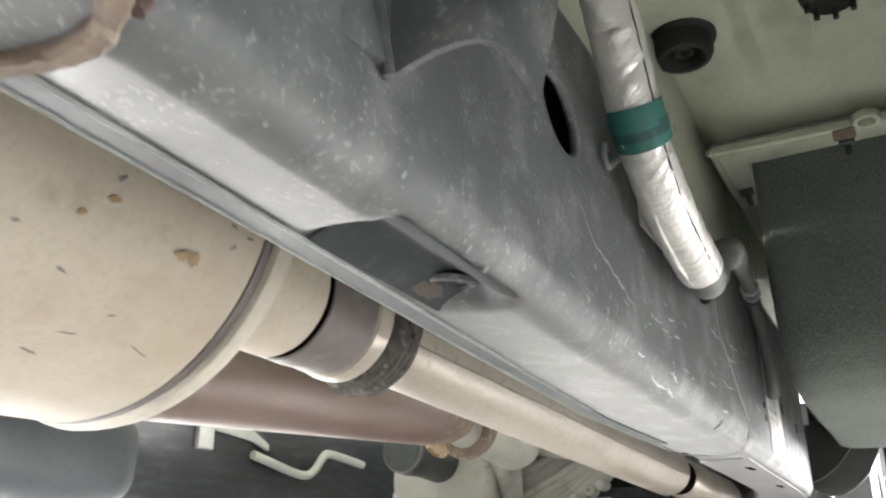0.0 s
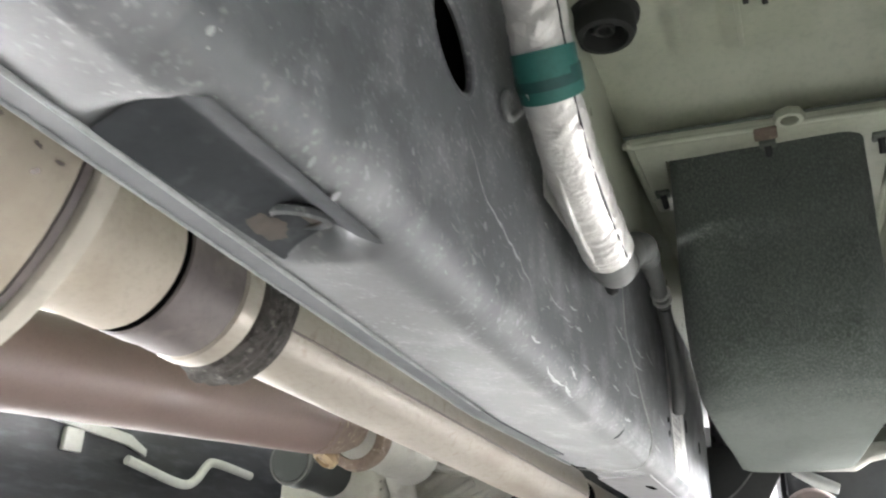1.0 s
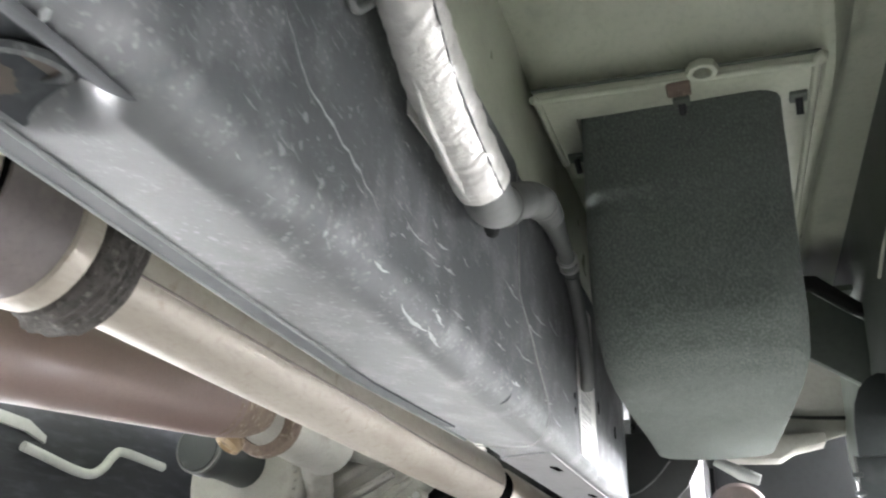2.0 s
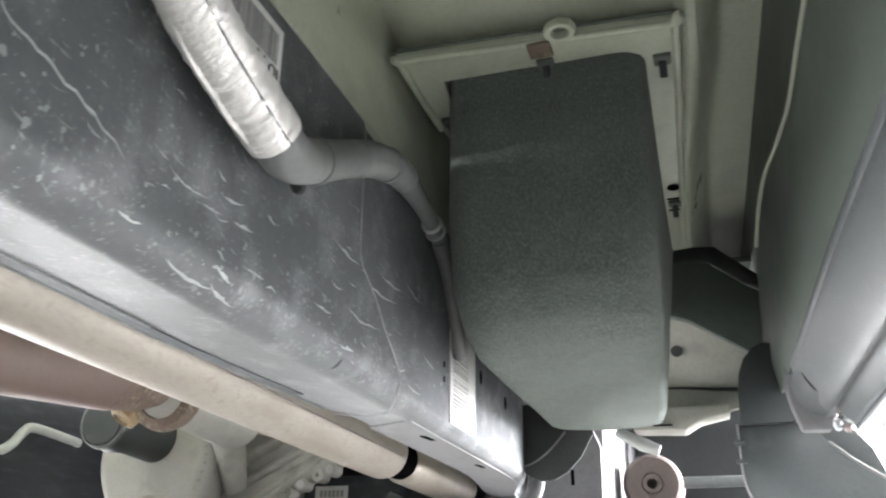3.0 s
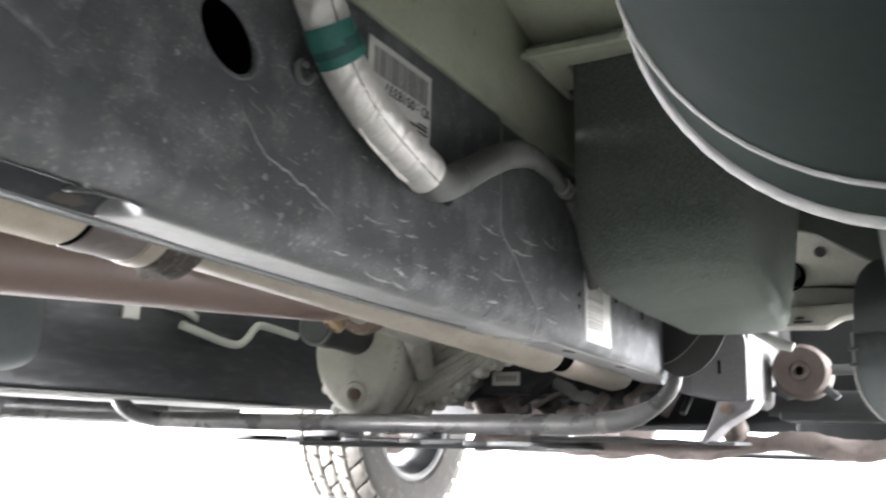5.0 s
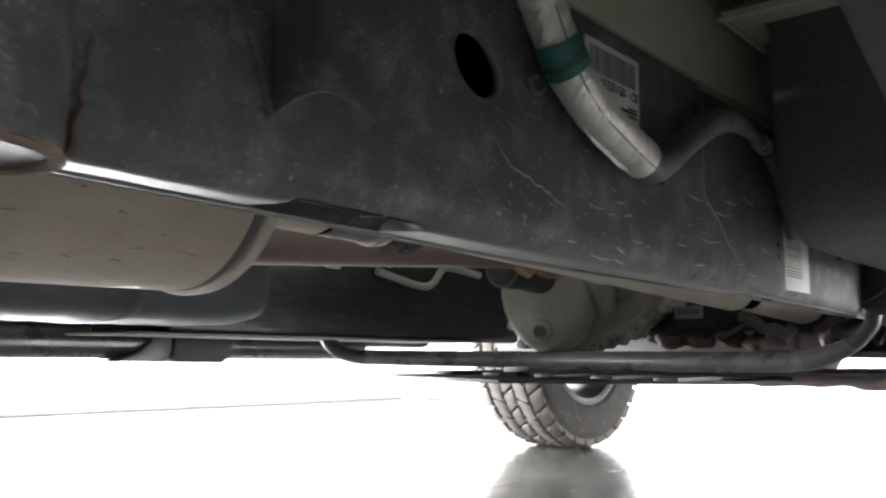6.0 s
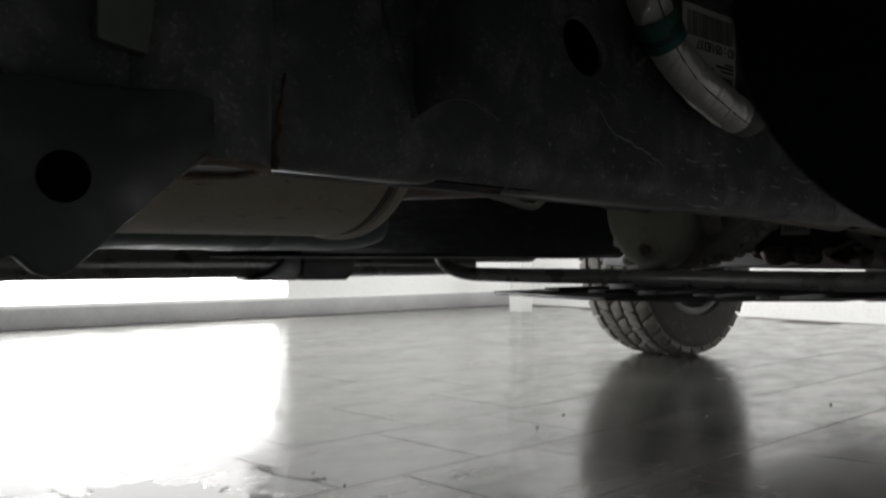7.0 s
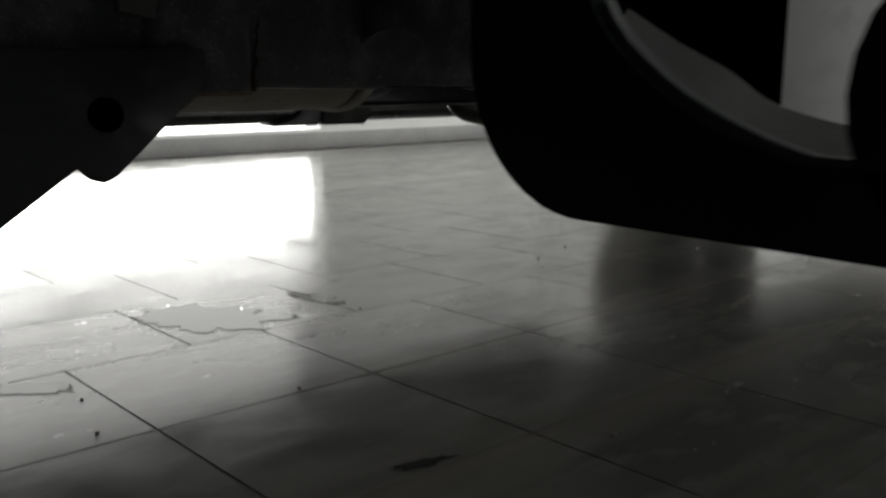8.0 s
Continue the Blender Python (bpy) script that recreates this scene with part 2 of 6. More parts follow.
def foil_material():
    m, nt, p = nodes_of("crinkled_foil")
    w = tex(nt, 120, 3, 0.5, (0.3, 1.1, 0.4))
    v = tex(nt, 240, 3, 0.6, (0.7, 1, 1))
    col = mix(nt, ramp(nt, w.outputs[0], 0.3, 0.7).outputs[0], (0.64, 0.625, 0.605), (0.78, 0.765, 0.74))
    nt.links.new(col, p.inputs["Base Color"])
    p.inputs["Metallic"].default_value = 0.35
    p.inputs["Roughness"].default_value = 0.43
    heights = []
    for src, gain in ((w, 2.6), (v, 0.6)):
        off = nt.nodes.new("ShaderNodeMath")
        off.operation = "SUBTRACT"
        off.inputs[1].default_value = 0.5
        nt.links.new(src.outputs[0], off.inputs[0])
        crease = nt.nodes.new("ShaderNodeMath")
        crease.operation = "ABSOLUTE"
        nt.links.new(off.outputs[0], crease.inputs[0])
        scaled = nt.nodes.new("ShaderNodeMath")
        scaled.operation = "MULTIPLY"
        scaled.inputs[1].default_value = gain
        nt.links.new(crease.outputs[0], scaled.inputs[0])
        heights.append(scaled)
    add = nt.nodes.new("ShaderNodeMath")
    add.operation = "ADD"
    nt.links.new(heights[0].outputs[0], add.inputs[0])
    nt.links.new(heights[1].outputs[0], add.inputs[1])
    b = nt.nodes.new("ShaderNodeBump")
    b.inputs["Strength"].default_value, b.inputs["Distance"].default_value = 0.8, 0.0024
    nt.links.new(add.outputs[0], b.inputs["Height"])
    nt.links.new(b.outputs[0], p.inputs["Normal"])
    return m


FOIL = foil_material()


def tile_material():
    """Polished stone tiles: each its own tone, with marks and wheel streaks that run on over the joints."""
    m, nt, p = nodes_of("polished_grey_tile")
    info = nt.nodes.new("ShaderNodeObjectInfo")
    geo = nt.nodes.new("ShaderNodeNewGeometry")

    def field(scale, detail, rough, stretch, turn):
        mp = nt.nodes.new("ShaderNodeMapping")
        mp.inputs["Scale"].default_value = stretch
        mp.inputs["Rotation"].default_value = (0, 0, radians(turn))
        n = nt.nodes.new("ShaderNodeTexNoise")
        n.inputs["Scale"].default_value, n.inputs["Detail"].default_value, n.inputs["Roughness"].default_value = scale, detail, rough
        nt.links.new(geo.outputs["Position"], mp.inputs[0])
        nt.links.new(mp.outputs[0], n.inputs["Vector"])
        return n
    broad = field(3.2, 6, 0.65, (1, 1, 1), 0)
    vein = field(24, 5, 0.6, (1, 0.4, 1), 20)
    streak = field(5.0, 4, 0.55, (1, 0.09, 1), 18)
    gloss = field(9.0, 6, 0.7, (1, 0.6, 1), 40)
    a = mix(nt, info.outputs["Random"], (0.070, 0.072, 0.066), (0.112, 0.112, 0.104))
    col = mix(nt, ramp(nt, broad.outputs[0], 0.35, 0.7).outputs[0], a, (0.064, 0.066, 0.061))
    col = mix(nt, ramp(nt, vein.outputs[0], 0.52, 0.8).outputs[0], col, (0.130, 0.129, 0.123))
    col = mix(nt, ramp(nt, streak.outputs[0], 0.50, 0.72).outputs[0], col, (0.150, 0.142, 0.132))
    nt.links.new(col, p.inputs["Base Color"])
    rr = ramp(nt, gloss.outputs[0], 0.35, 0.72, (0.13, 0.13, 0.13, 1), (0.30, 0.30, 0.30, 1))
    nt.links.new(rr.outputs[0], p.inputs["Roughness"])
    p.inputs["Specular IOR Level"].default_value = 0.5
    b = nt.nodes.new("ShaderNodeBump")
    b.inputs["Strength"].default_value, b.inputs["Distance"].default_value = 0.03, 0.002
    nt.links.new(vein.outputs[0], b.inputs["Height"])
    nt.links.new(b.outputs[0], p.inputs["Normal"])
    return m


TILE = tile_material()


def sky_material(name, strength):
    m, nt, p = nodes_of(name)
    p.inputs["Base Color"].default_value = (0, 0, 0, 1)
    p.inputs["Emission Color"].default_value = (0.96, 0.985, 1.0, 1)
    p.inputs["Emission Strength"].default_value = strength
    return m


SKY = sky_material("bright_overcast_sky", 0.62)
FORECOURT_GLOW = sky_material("glowing_backdrop", 7.0)
SKY_SHADE = sky_material("shaded_yard_sky", 0.6)


def water_material():
    m, nt, p = nodes_of("spilled_water")
    p.inputs["Base Color"].default_value = (0.10, 0.10, 0.095, 1)
    p.inputs["Roughness"].default_value = 0.03
    p.inputs["Specular IOR Level"].default_value = 0.5
    return m


WATER = water_material()


# ---- building helpers ----
def thing(name, label, category, at=(0, 0, 0), group="", kind=""):
    ob = new(name)
    ob.location = at
    ob.empty_display_size = 0.05
    return tagged(ob, label, category, group, kind)


def finish(bm, material, smooth=True):
    bmesh.ops.recalc_face_normals(bm, faces=bm.faces)
    me = bpy.data.meshes.new("mesh")
    bm.to_mesh(me)
    bm.free()
    me.materials.append(material)
    if smooth:
        me.polygons.foreach_set("use_smooth", [True] * len(me.polygons))
        me.set_sharp_from_angle(angle=radians(38))
    return me


def part(name, bm, material, parent=None, label="", smooth=True):
    """Links a bmesh, drawn in world places, as one mesh object under its thing or part."""
    me = finish(bm, material, smooth)
    ob = new(name, me)
    if parent:
        ob.parent = parent
        chain = Vector((0, 0, 0))
        up = parent
        while up:
            chain += up.location
            up = up.parent
        me.transform(Matrix.Translation(-chain))
    if label:
        ob["label"] = label
    return ob


def solid(name, bm, material, label, category, group="", kind="", smooth=True):
    return tagged(part(name, bm, material, None, "", smooth), label, category, group, kind)


def box(x0, x1, y0, y1, z0, z1, bevel=0.0, seg=2, bm=None):
    bm = bm or bmesh.new()
    r = bmesh.ops.create_cube(bm, size=1)
    vs = r["verts"]
    bmesh.ops.scale(bm, vec=(x1 - x0, y1 - y0, z1 - z0), verts=vs)
    bmesh.ops.translate(bm, vec=((x0 + x1) / 2, (y0 + y1) / 2, (z0 + z1) / 2), verts=vs)
    if bevel:
        es = list({e for v in vs for e in v.link_edges})
        bmesh.ops.bevel(bm, geom=es, offset=bevel, segments=seg, profile=0.5, affect="EDGES")
    return bm


def prism(poly, axis, a, b, bevel=0.0, bm=None, seg=2):
    """Extrudes a polygon along an axis from a to b. The polygon lies in the other two axes, in the order x, y, z."""
    bm = bm or bmesh.new()

    def at(p, v):
        return {"x": (v, p[0], p[1]), "y": (p[0], v, p[1]), "z": (p[0], p[1], v)}[axis]
    lo = [bm.verts.new(at(p, a)) for p in poly]
    hi = [bm.verts.new(at(p, b)) for p in poly]
    n = len(poly)
    fs = [bm.faces.new(lo), bm.faces.new(hi[::-1])]
    for i in range(n):
        fs.append(bm.faces.new((lo[i], hi[i], hi[(i + 1) % n], lo[(i + 1) % n])))
    bmesh.ops.recalc_face_normals(bm, faces=fs)
    if bevel:
        es = list({e for f in fs for e in f.edges})
        bmesh.ops.bevel(bm, geom=es, offset=bevel, segments=seg, profile=0.5, affect="EDGES")
    return bm


def spline(pts, n=8):
    """A smooth line through the points."""
    pts = [Vector(p) for p in pts]
    out = []
    for i in range(len(pts) - 1):
        p0, p1, p2, p3 = pts[max(i - 1, 0)], pts[i], pts[i + 1], pts[min(i + 2, len(pts) - 1)]
        for k in range(n):
            t = k / n
            out.append(0.5 * ((2 * p1) + (p2 - p0) * t + (2 * p0 - 5 * p1 + 4 * p2 - p3) * t * t + (3 * p1 - p0 - 3 * p2 + p3) * t ** 3))
    return out + [pts[-1]]


def tube(pts, r, seg=16, bm=None, caps=True, flat=1.0):
    """A round bar or hose along points; r is one radius or one for each point."""
    bm = bm or bmesh.new()
    pts = [Vector(p) for p in pts]
    rs = r if isinstance(r, (list, tuple)) else [r] * len(pts)
    side = None
    rings = []
    for i, p in enumerate(pts):
        d = (pts[min(i + 1, len(pts) - 1)] - pts[max(i - 1, 0)]).normalized()
        if side is None:
            side = d.cross(Vector((0, 0, 1)))
            if side.length < 0.05:
                side = d.cross(Vector((1, 0, 0)))
        side = (side - d * side.dot(d)).normalized()
        up = side.cross(d)
        rings.append([bm.verts.new(p + (side * math.cos(2 * math.pi * k / seg) + up * math.sin(2 * math.pi * k / seg) * flat) * rs[i]) for k in range(seg)])
    for a, b in zip(rings, rings[1:]):
        for k in range(seg):
            bm.faces.new((a[k], a[(k + 1) % seg], b[(k + 1) % seg], b[k]))
    if caps:
        bm.faces.new(rings[0][::-1])
        bm.faces.new(rings[-1])
    return bm


def lathe(profile, origin, axis, seg=32, bm=None, squash=1.0):
    """Turns (radius, height) pairs round an axis through origin."""
    bm = bm or bmesh.new()
    d = Vector(axis).normalized()
    s = d.cross(Vector((0, 0, 1)))
    if s.length < 0.05:
        s = Vector((1, 0, 0))
    s.normalize()
    u = s.cross(d)
    o = Vector(origin)
    rings = []
    for r, h in profile:
        if r < 1e-5:
            rings.append([bm.verts.new(o + d * h)])
        else:
            rings.append([bm.verts.new(o + d * h + s * (r * math.cos(2 * math.pi * k / seg)) + u * (r * squash * math.sin(2 * math.pi * k / seg))) for k in range(seg)])
    for a, b in zip(rings, rings[1:]):
        for k in range(seg):
            q = [a[k % len(a)], a[(k + 1) % len(a)], b[(k + 1) % len(b)], b[k % len(b)]]
            q = list(dict.fromkeys(q))
            if len(q) > 2:
                bm.faces.new(q)
    return bm


def sheet(xs, ys, height, thick=0.002):
    """A pressed sheet over a grid of x and y with a height function, with a thickness upward."""
    bm = bmesh.new()
    lo = [[bm.verts.new((x, y, height(x, y))) for x in xs] for y in ys]
    hi = [[bm.verts.new((x, y, height(x, y) + thick)) for x in xs] for y in ys]
    for j in range(len(ys) - 1):
        for i in range(len(xs) - 1):
            bm.faces.new((lo[j][i], lo[j + 1][i], lo[j + 1][i + 1], lo[j][i + 1]))
            bm.faces.new((hi[j][i], hi[j][i + 1], hi[j + 1][i + 1], hi[j + 1][i]))
    for j in range(len(ys) - 1):
        for i in (0, len(xs) - 1):
            bm.faces.new((lo[j][i], hi[j][i], hi[j + 1][i], lo[j + 1][i]))
    for i in range(len(xs) - 1):
        for j in (0, len(ys) - 1):
            bm.faces.new((lo[j][i], lo[j][i + 1], hi[j][i + 1], hi[j][i]))
    return bm


def bolt(at, axis, r, parent, material=None, name="bolt"):
    """A hexagon bolt head with its washer."""
    bm = lathe([(0, -0.002), (r * 1.5, -0.002), (r * 1.5, r * 0.3), (0, r * 0.3)], at, axis, 16)
    lathe([(0, r * 0.25), (r, r * 0.25), (r, r * 0.85), (r * 0.8, r), (0, r)], at, axis, 6, bm)
    return part(name, bm, material or STEEL, parent)


def step(a, b, v):
    t = min(1.0, max(0.0, (v - a) / (b - a)))
    return t * t * (3 - 2 * t)


def lin(a, b, n):
    return [a + (b - a) * i / (n - 1) for i in range(n)]


# ---- the hall ----
WEST, EAST, NORTH, SOUTH, HIGH = -4.1, 4.0, 5.62, -5.0, 3.0


def wall_with_opening(name, along, at, thick, a, b, o0, o1, zo0, zo1, label, coat):
    """A wall of four blocks round one opening. along: the axis that the wall runs along."""
    bm = bmesh.new()
    for s0, s1, z0, z1 in ((a, o0, 0, HIGH), (o1, b, 0, HIGH), (o0, o1, 0, zo0), (o0, o1, zo1, HIGH)):
        if s1 - s0 > 0.001 and z1 - z0 > 0.001:
            if along == "y":
                box(at - thick / 2, at + thick / 2, s0, s1, z0, z1, 0, 1, bm)
            else:
                box(s0, s1, at - thick / 2, at + thick / 2, z0, z1, 0, 1, bm)
    return solid(name, bm, coat, label, "wall", kind="structure", smooth=False)


wall_with_opening("wall_west", "y", WEST - 0.1, 0.2, SOUTH - 0.2, NORTH + 0.2, -1.35, 3.49, 0.12, 2.55, "white plastered hall wall with a wide bright window", WALL)
# east wall out of view; its grey only lowers the ambient light
wall_with_opening("wall_east", "y", EAST + 0.1, 0.2, SOUTH - 0.2, NORTH + 0.2, 3.0, 5.3, 0.25, 2.55, "unseen hall wall with a wide glazed front, greyed to cut bounced light", WALL_GREY)
# end wall out of view, kept dark so rear-facing parts get little bounce
solid("wall_south", box(WEST, EAST, SOUTH - 0.2, SOUTH, 0, HIGH), WALL_DIM, "unseen end wall of the hall, darkened to cut bounced light", "wall", kind="structure", smooth=False)
solid("wall_north", box(WEST, EAST, NORTH, NORTH + 0.2, 0, HIGH), WALL, "plain white plastered wall of the hall", "wall", kind="structure", smooth=False)
# the ceiling's opening is made up to go with the roof fill
bm = bmesh.new()
for x0, x1, y0, y1 in ((WEST - 0.2, -3.7, SOUTH - 0.2, NORTH + 0.2), (-1.4, EAST + 0.2, SOUTH - 0.2, NORTH + 0.2), (-3.7, -1.4, SOUTH - 0.2, 3.7), (-3.7, -1.4, 5.2, NORTH + 0.2)):
    box(x0, x1, y0, y1, HIGH, HIGH + 0.15, 0, 1, bm)
solid("ceiling", bm, WALL, "plain white hall ceiling with an added unseen opening", "ceiling", kind="structure", smooth=False)
solid("baseboard", box(WEST, WEST + 0.016, SOUTH, 5.45, 0, 0.105, 0.003), SKIRT, "grey stone skirting along the white wall", "skirting", kind="structure")
solid("column_1", box(-3.54, -3.43, 4.87, 4.98, 0, HIGH, 0.004), WALL, "slim white square column standing in the hall", "column", kind="structure")
for nm, ax, pos, o0, o1, n in (("window_1", "y", WEST - 0.1, -1.35, 3.49, 4), ("window_2", "y", EAST + 0.1, 2.8, 5.3, 3)):
    w = thing(nm, "grey metal window frame in the hall wall", "window", kind="structure")
    for i in range(n):
        c = o0 + (o1 - o0) * i / (n - 1)
        if c > 2.9:
            continue
        c = min(max(c, o0 + 0.03), o1 - 0.03)
        if ax == "y":
            part("mullion", box(pos - 0.09, pos - 0.04, c - 0.03, c + 0.03, 0.12, 2.55, 0.004), ALU_FRAME, w)
        else:
            part("mullion", box(c - 0.03, c + 0.03, pos - 0.09, pos - 0.04, 0.12, 2.55, 0.004), ALU_FRAME, w)

# upright panel with its own glow stands in for bright ground outside
solid("backdrop_forecourt", box(WEST - 0.40, WEST - 0.36, -7.0, 7.0, -0.3, 0.42), FORECOURT_GLOW, "upright glowing backdrop for the bright ground outside the window", "forecourt", kind="structure", smooth=False)
for nm, bx in (("backdrop_west", (WEST - 1.6, WEST - 1.55, -7.0, 7.0, -0.5, 6)), ("backdrop_east", (EAST + 1.55, EAST + 1.6, -7.0, 8.0, -0.5, 6))):
    solid(nm, box(*bx), SKY if bx[0] < 0 else SKY_SHADE, "bright overcast sky beyond the hall's windows", "sky", kind="structure", smooth=False)

conduit = thing("wall_box", "small grey metal box and pipe on the wall", "wall box", (-3.2, NORTH - 0.03, 0))
part("box_body", box(-3.28, -3.19, NORTH - 0.06, NORTH, 0.02, 0.15, 0.004), ALU_FRAME, conduit)
part("pipe", tube([(-3.12, NORTH - 0.03, 0.0), (-3.12, NORTH - 0.03, 0.12), (-3.16, NORTH - 0.03, 0.12), (-3.2, NORTH - 0.03, 0.12)], 0.014, 10), STEEL, conduit)

# ---- chassis rail beside the camera ----
RAIL_Z1, RAIL_R = 0.575, 0.018
rail = thing("chassis_rail", "dusty dark grey box-section chassis rail with chipped paint", "chassis rail", (0, 1.3, 0.40))


def rail_section(x0, x1, z0, z1, r_out, r_in, r_top):
    """Points round the section with outward normals, from the inner bottom corner on to the web and the top."""
    pts = []

    def corner(cx, cz, r, a0, a1, n):
        for i in range(n + 1):
            a = radians(a0 + (a1 - a0) * i / n)
            pts.append((cx + r * math.cos(a), cz + r * math.sin(a), math.cos(a), math.sin(a)))
    corner(x0 + r_in, z0 + r_in, r_in, 180, 270, 4)
    for i in range(1, 26):
        pts.append((x0 + r_in + (x1 - r_out - x0 - r_in) * i / 26, z0, 0, -1))
    corner(x1 - r_out, z0 + r_out, r_out, 270, 360, 10)
    n = 44
    for i in range(1, n):
        pts.append((x1, z0 + r_out + (z1 - r_top - z0 - r_out) * i / n, 1, 0))
    corner(x1 - r_top, z1 - r_top, r_top, 0, 90, 4)
    corner(x0 + r_in, z1 - r_in, r_in, 90, 180, 3)
    return pts


def rise(y):
    """How steeply the underside rises inward."""
    return 0.09 + 0.16 * min(max(0.0, y - 1.3), 0.35)


def risen(section, y):
    """The section with its underside rising inward."""
    low = min(p[1] for p in section)
    return [(x, z + rise(y) * max(0.0, -x - RAIL_R) * step(low + 0.014, low + 0.006, z), nx, nz) for x, z, nx, nz in section]


def rail_skin(ys, section, dent, hole=None, end=None):
    bm = bmesh.new()
    rows = []
    for y in ys:
        row = []
        for x, z, nx, nz in risen(section(y), y):
            d = dent(y, x, z, nx, nz)
            yy = end(y, x, z) if end else y
            row.append(bm.verts.new((x + nx * d, yy, z + nz * d)))
        rows.append(row)
    n = len(rows[0])
    for a, b in zip(rows, rows[1:]):
        for k in range(n):
            c = [a[k], b[k], b[(k + 1) % n], a[(k + 1) % n]]
            if hole and hole(sum((v.co for v in c), Vector()) / 4):
                continue
            bm.faces.new(c)
    bm.faces.new(rows[0])
    if not end:
        bm.faces.new(rows[-1][::-1])
    return bm


def rail_low(y):
    """Height of the rail's lower outer corner: the rail falls slightly towards the front."""
    return 0.4050 - 0.016 * (min(max(y, 0.90), 1.75) - 1.05)


def rail_in(y):
    """Inner lower edge of the rail, which widens towards the front."""
    return -0.056 - 0.061 * (min(max(y, 0.90), 1.48) - 1.07) + 0.009 * step(1.49, 1.67, y)


def under(x, y):
    """Height of the rail's underside, which rises slightly inward."""
    return rail_low(y) + rise(y) * max(0.0, -x - RAIL_R)


def lap_end(y, x, z):
    """The rear section ends in a rounded tongue that wraps down over the front section."""
    if y < 1.3 or z > 0.56:
        return y if y < 1.3 else 1.3 + (y - 1.3) * 0.26 / 0.32
    down = max(0.0, 0.475 - z) + (max(0.0, -0.006 - x) if z < 0.43 else 0.0)
    last = 1.560 + 0.036 * step(0.0, 0.030, down) + 0.040 * step(0.024, 0.062, down) + 0.05 * step(0.06, 0.12, down)
    return 1.3 + (y - 1.3) * (last - 1.3) / 0.32


def on_rail(y, v, lift):
    """A place on the rail's outer skin: v is the height on the web, and runs on round the lower corner and under it."""
    x0, r, z0 = (0.0, RAIL_R, rail_low(y)) if y < 1.575 + 0.05 * step(0.46, 0.43, v) else (-0.0022, 0.010, rail_low(y) + 0.0017)
    d = z0 + r - v
    if d <= 0:
        return (x0 + lift, y, v)
    a = d / r
    if a < math.pi / 2:
        return (x0 - r + (r + lift) * math.cos(a), y, z0 + r - (r + lift) * math.sin(a))
    x = x0 - r - (d - r * math.pi / 2)
    return (max(x, rail_in(y) + 0.002), y, z0 + rise(y) * max(0.0, -x - RAIL_R) - lift)


def dent_rear(y, x, z, nx, nz):
    d = 0.0004 * noise.noise((y * 14, z * 14, x * 14))
    # stamped pocket in the bottom face
    along = step(1.128, 1.135, y) * (1 - step(1.214, 1.228, y))
    return d - pocket_deep(x) * along * (z < 0.42)


def pocket_deep(x):
    """Depth of the pocket across the underside: a steep outer wall, then a floor that comes down to the inner edge."""
    return 0.0105 * max(0.0, min((-0.0085 - x) / 0.0170, (x + 0.0500) / 0.0220, 1.0))


HOLE_Y, HOLE_Z = 1.252, 0.501


def rail_hole(c):
    return c.x > -0.008 and ((c.y - HOLE_Y + 0.25 * (c.z - HOLE_Z)) / 0.0208) ** 2 + ((c.z - HOLE_Z) / 0.0195) ** 2 < 1


ys = lin(0.2, 0.98, 14) + lin(0.99, 1.1, 14)[1:] + lin(1.1, 1.3, 68)[1:] + lin(1.3, 1.62, 30)[1:]
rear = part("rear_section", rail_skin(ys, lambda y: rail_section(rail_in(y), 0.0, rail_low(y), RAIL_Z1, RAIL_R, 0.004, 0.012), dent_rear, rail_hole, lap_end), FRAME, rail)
part("hole_rim", tube([(-0.0016, HOLE_Y + 0.0208 * math.cos(a) - 0.0049 * math.sin(a), HOLE_Z + 0.0195 * math.sin(a)) for a in lin(0, 2 * math.pi, 41)], 0.0021, 8, caps=False), FRAME, rail)
part("hole_liner", lathe([(0.025, -0.004), (0.025, -0.045), (0.0, -0.046)], (0, HOLE_Y, HOLE_Z), (1, 0, 0), 28), VOID_SHADE, rail, "dark inside of the oval frame hole")
part("pocket_hole", lathe([(0.0078, 0.0006), (0.0090, -0.0012), (0.0106, -0.0004), (0.0112, 0.0014), (0.0078, 0.003)], (-0.0318, 1.206, under(-0.0318, 1.206) + 0.0062), (0.12, -0.1, 1), 28, squash=0.8), FRAME, rail, "pressed rim of the drain hole")
# dark sheet following the pocket: the recess's shade put into its colour
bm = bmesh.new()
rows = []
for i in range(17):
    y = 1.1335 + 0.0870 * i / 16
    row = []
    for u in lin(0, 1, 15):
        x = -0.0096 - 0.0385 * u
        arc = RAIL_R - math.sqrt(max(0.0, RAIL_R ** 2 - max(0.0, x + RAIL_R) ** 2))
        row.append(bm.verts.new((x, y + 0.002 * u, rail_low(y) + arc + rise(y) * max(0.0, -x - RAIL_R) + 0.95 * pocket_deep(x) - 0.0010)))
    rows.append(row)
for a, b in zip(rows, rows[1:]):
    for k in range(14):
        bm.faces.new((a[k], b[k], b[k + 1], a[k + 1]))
part("pocket_floor", bm, POCKET_SHADE, rail, "inside of a stamped pocket with its shade painted dark")
part("hole_dark", lathe([(0.0082, 0.0), (0.0082, 0.001), (0, 0.001)], (-0.0318, 1.206, under(-0.0318, 1.206) + 0.0062), (0.0, 0, 1), 24, squash=0.8), WELD, rail, "dark hole")
bm = bmesh.new()
rust_ring = []
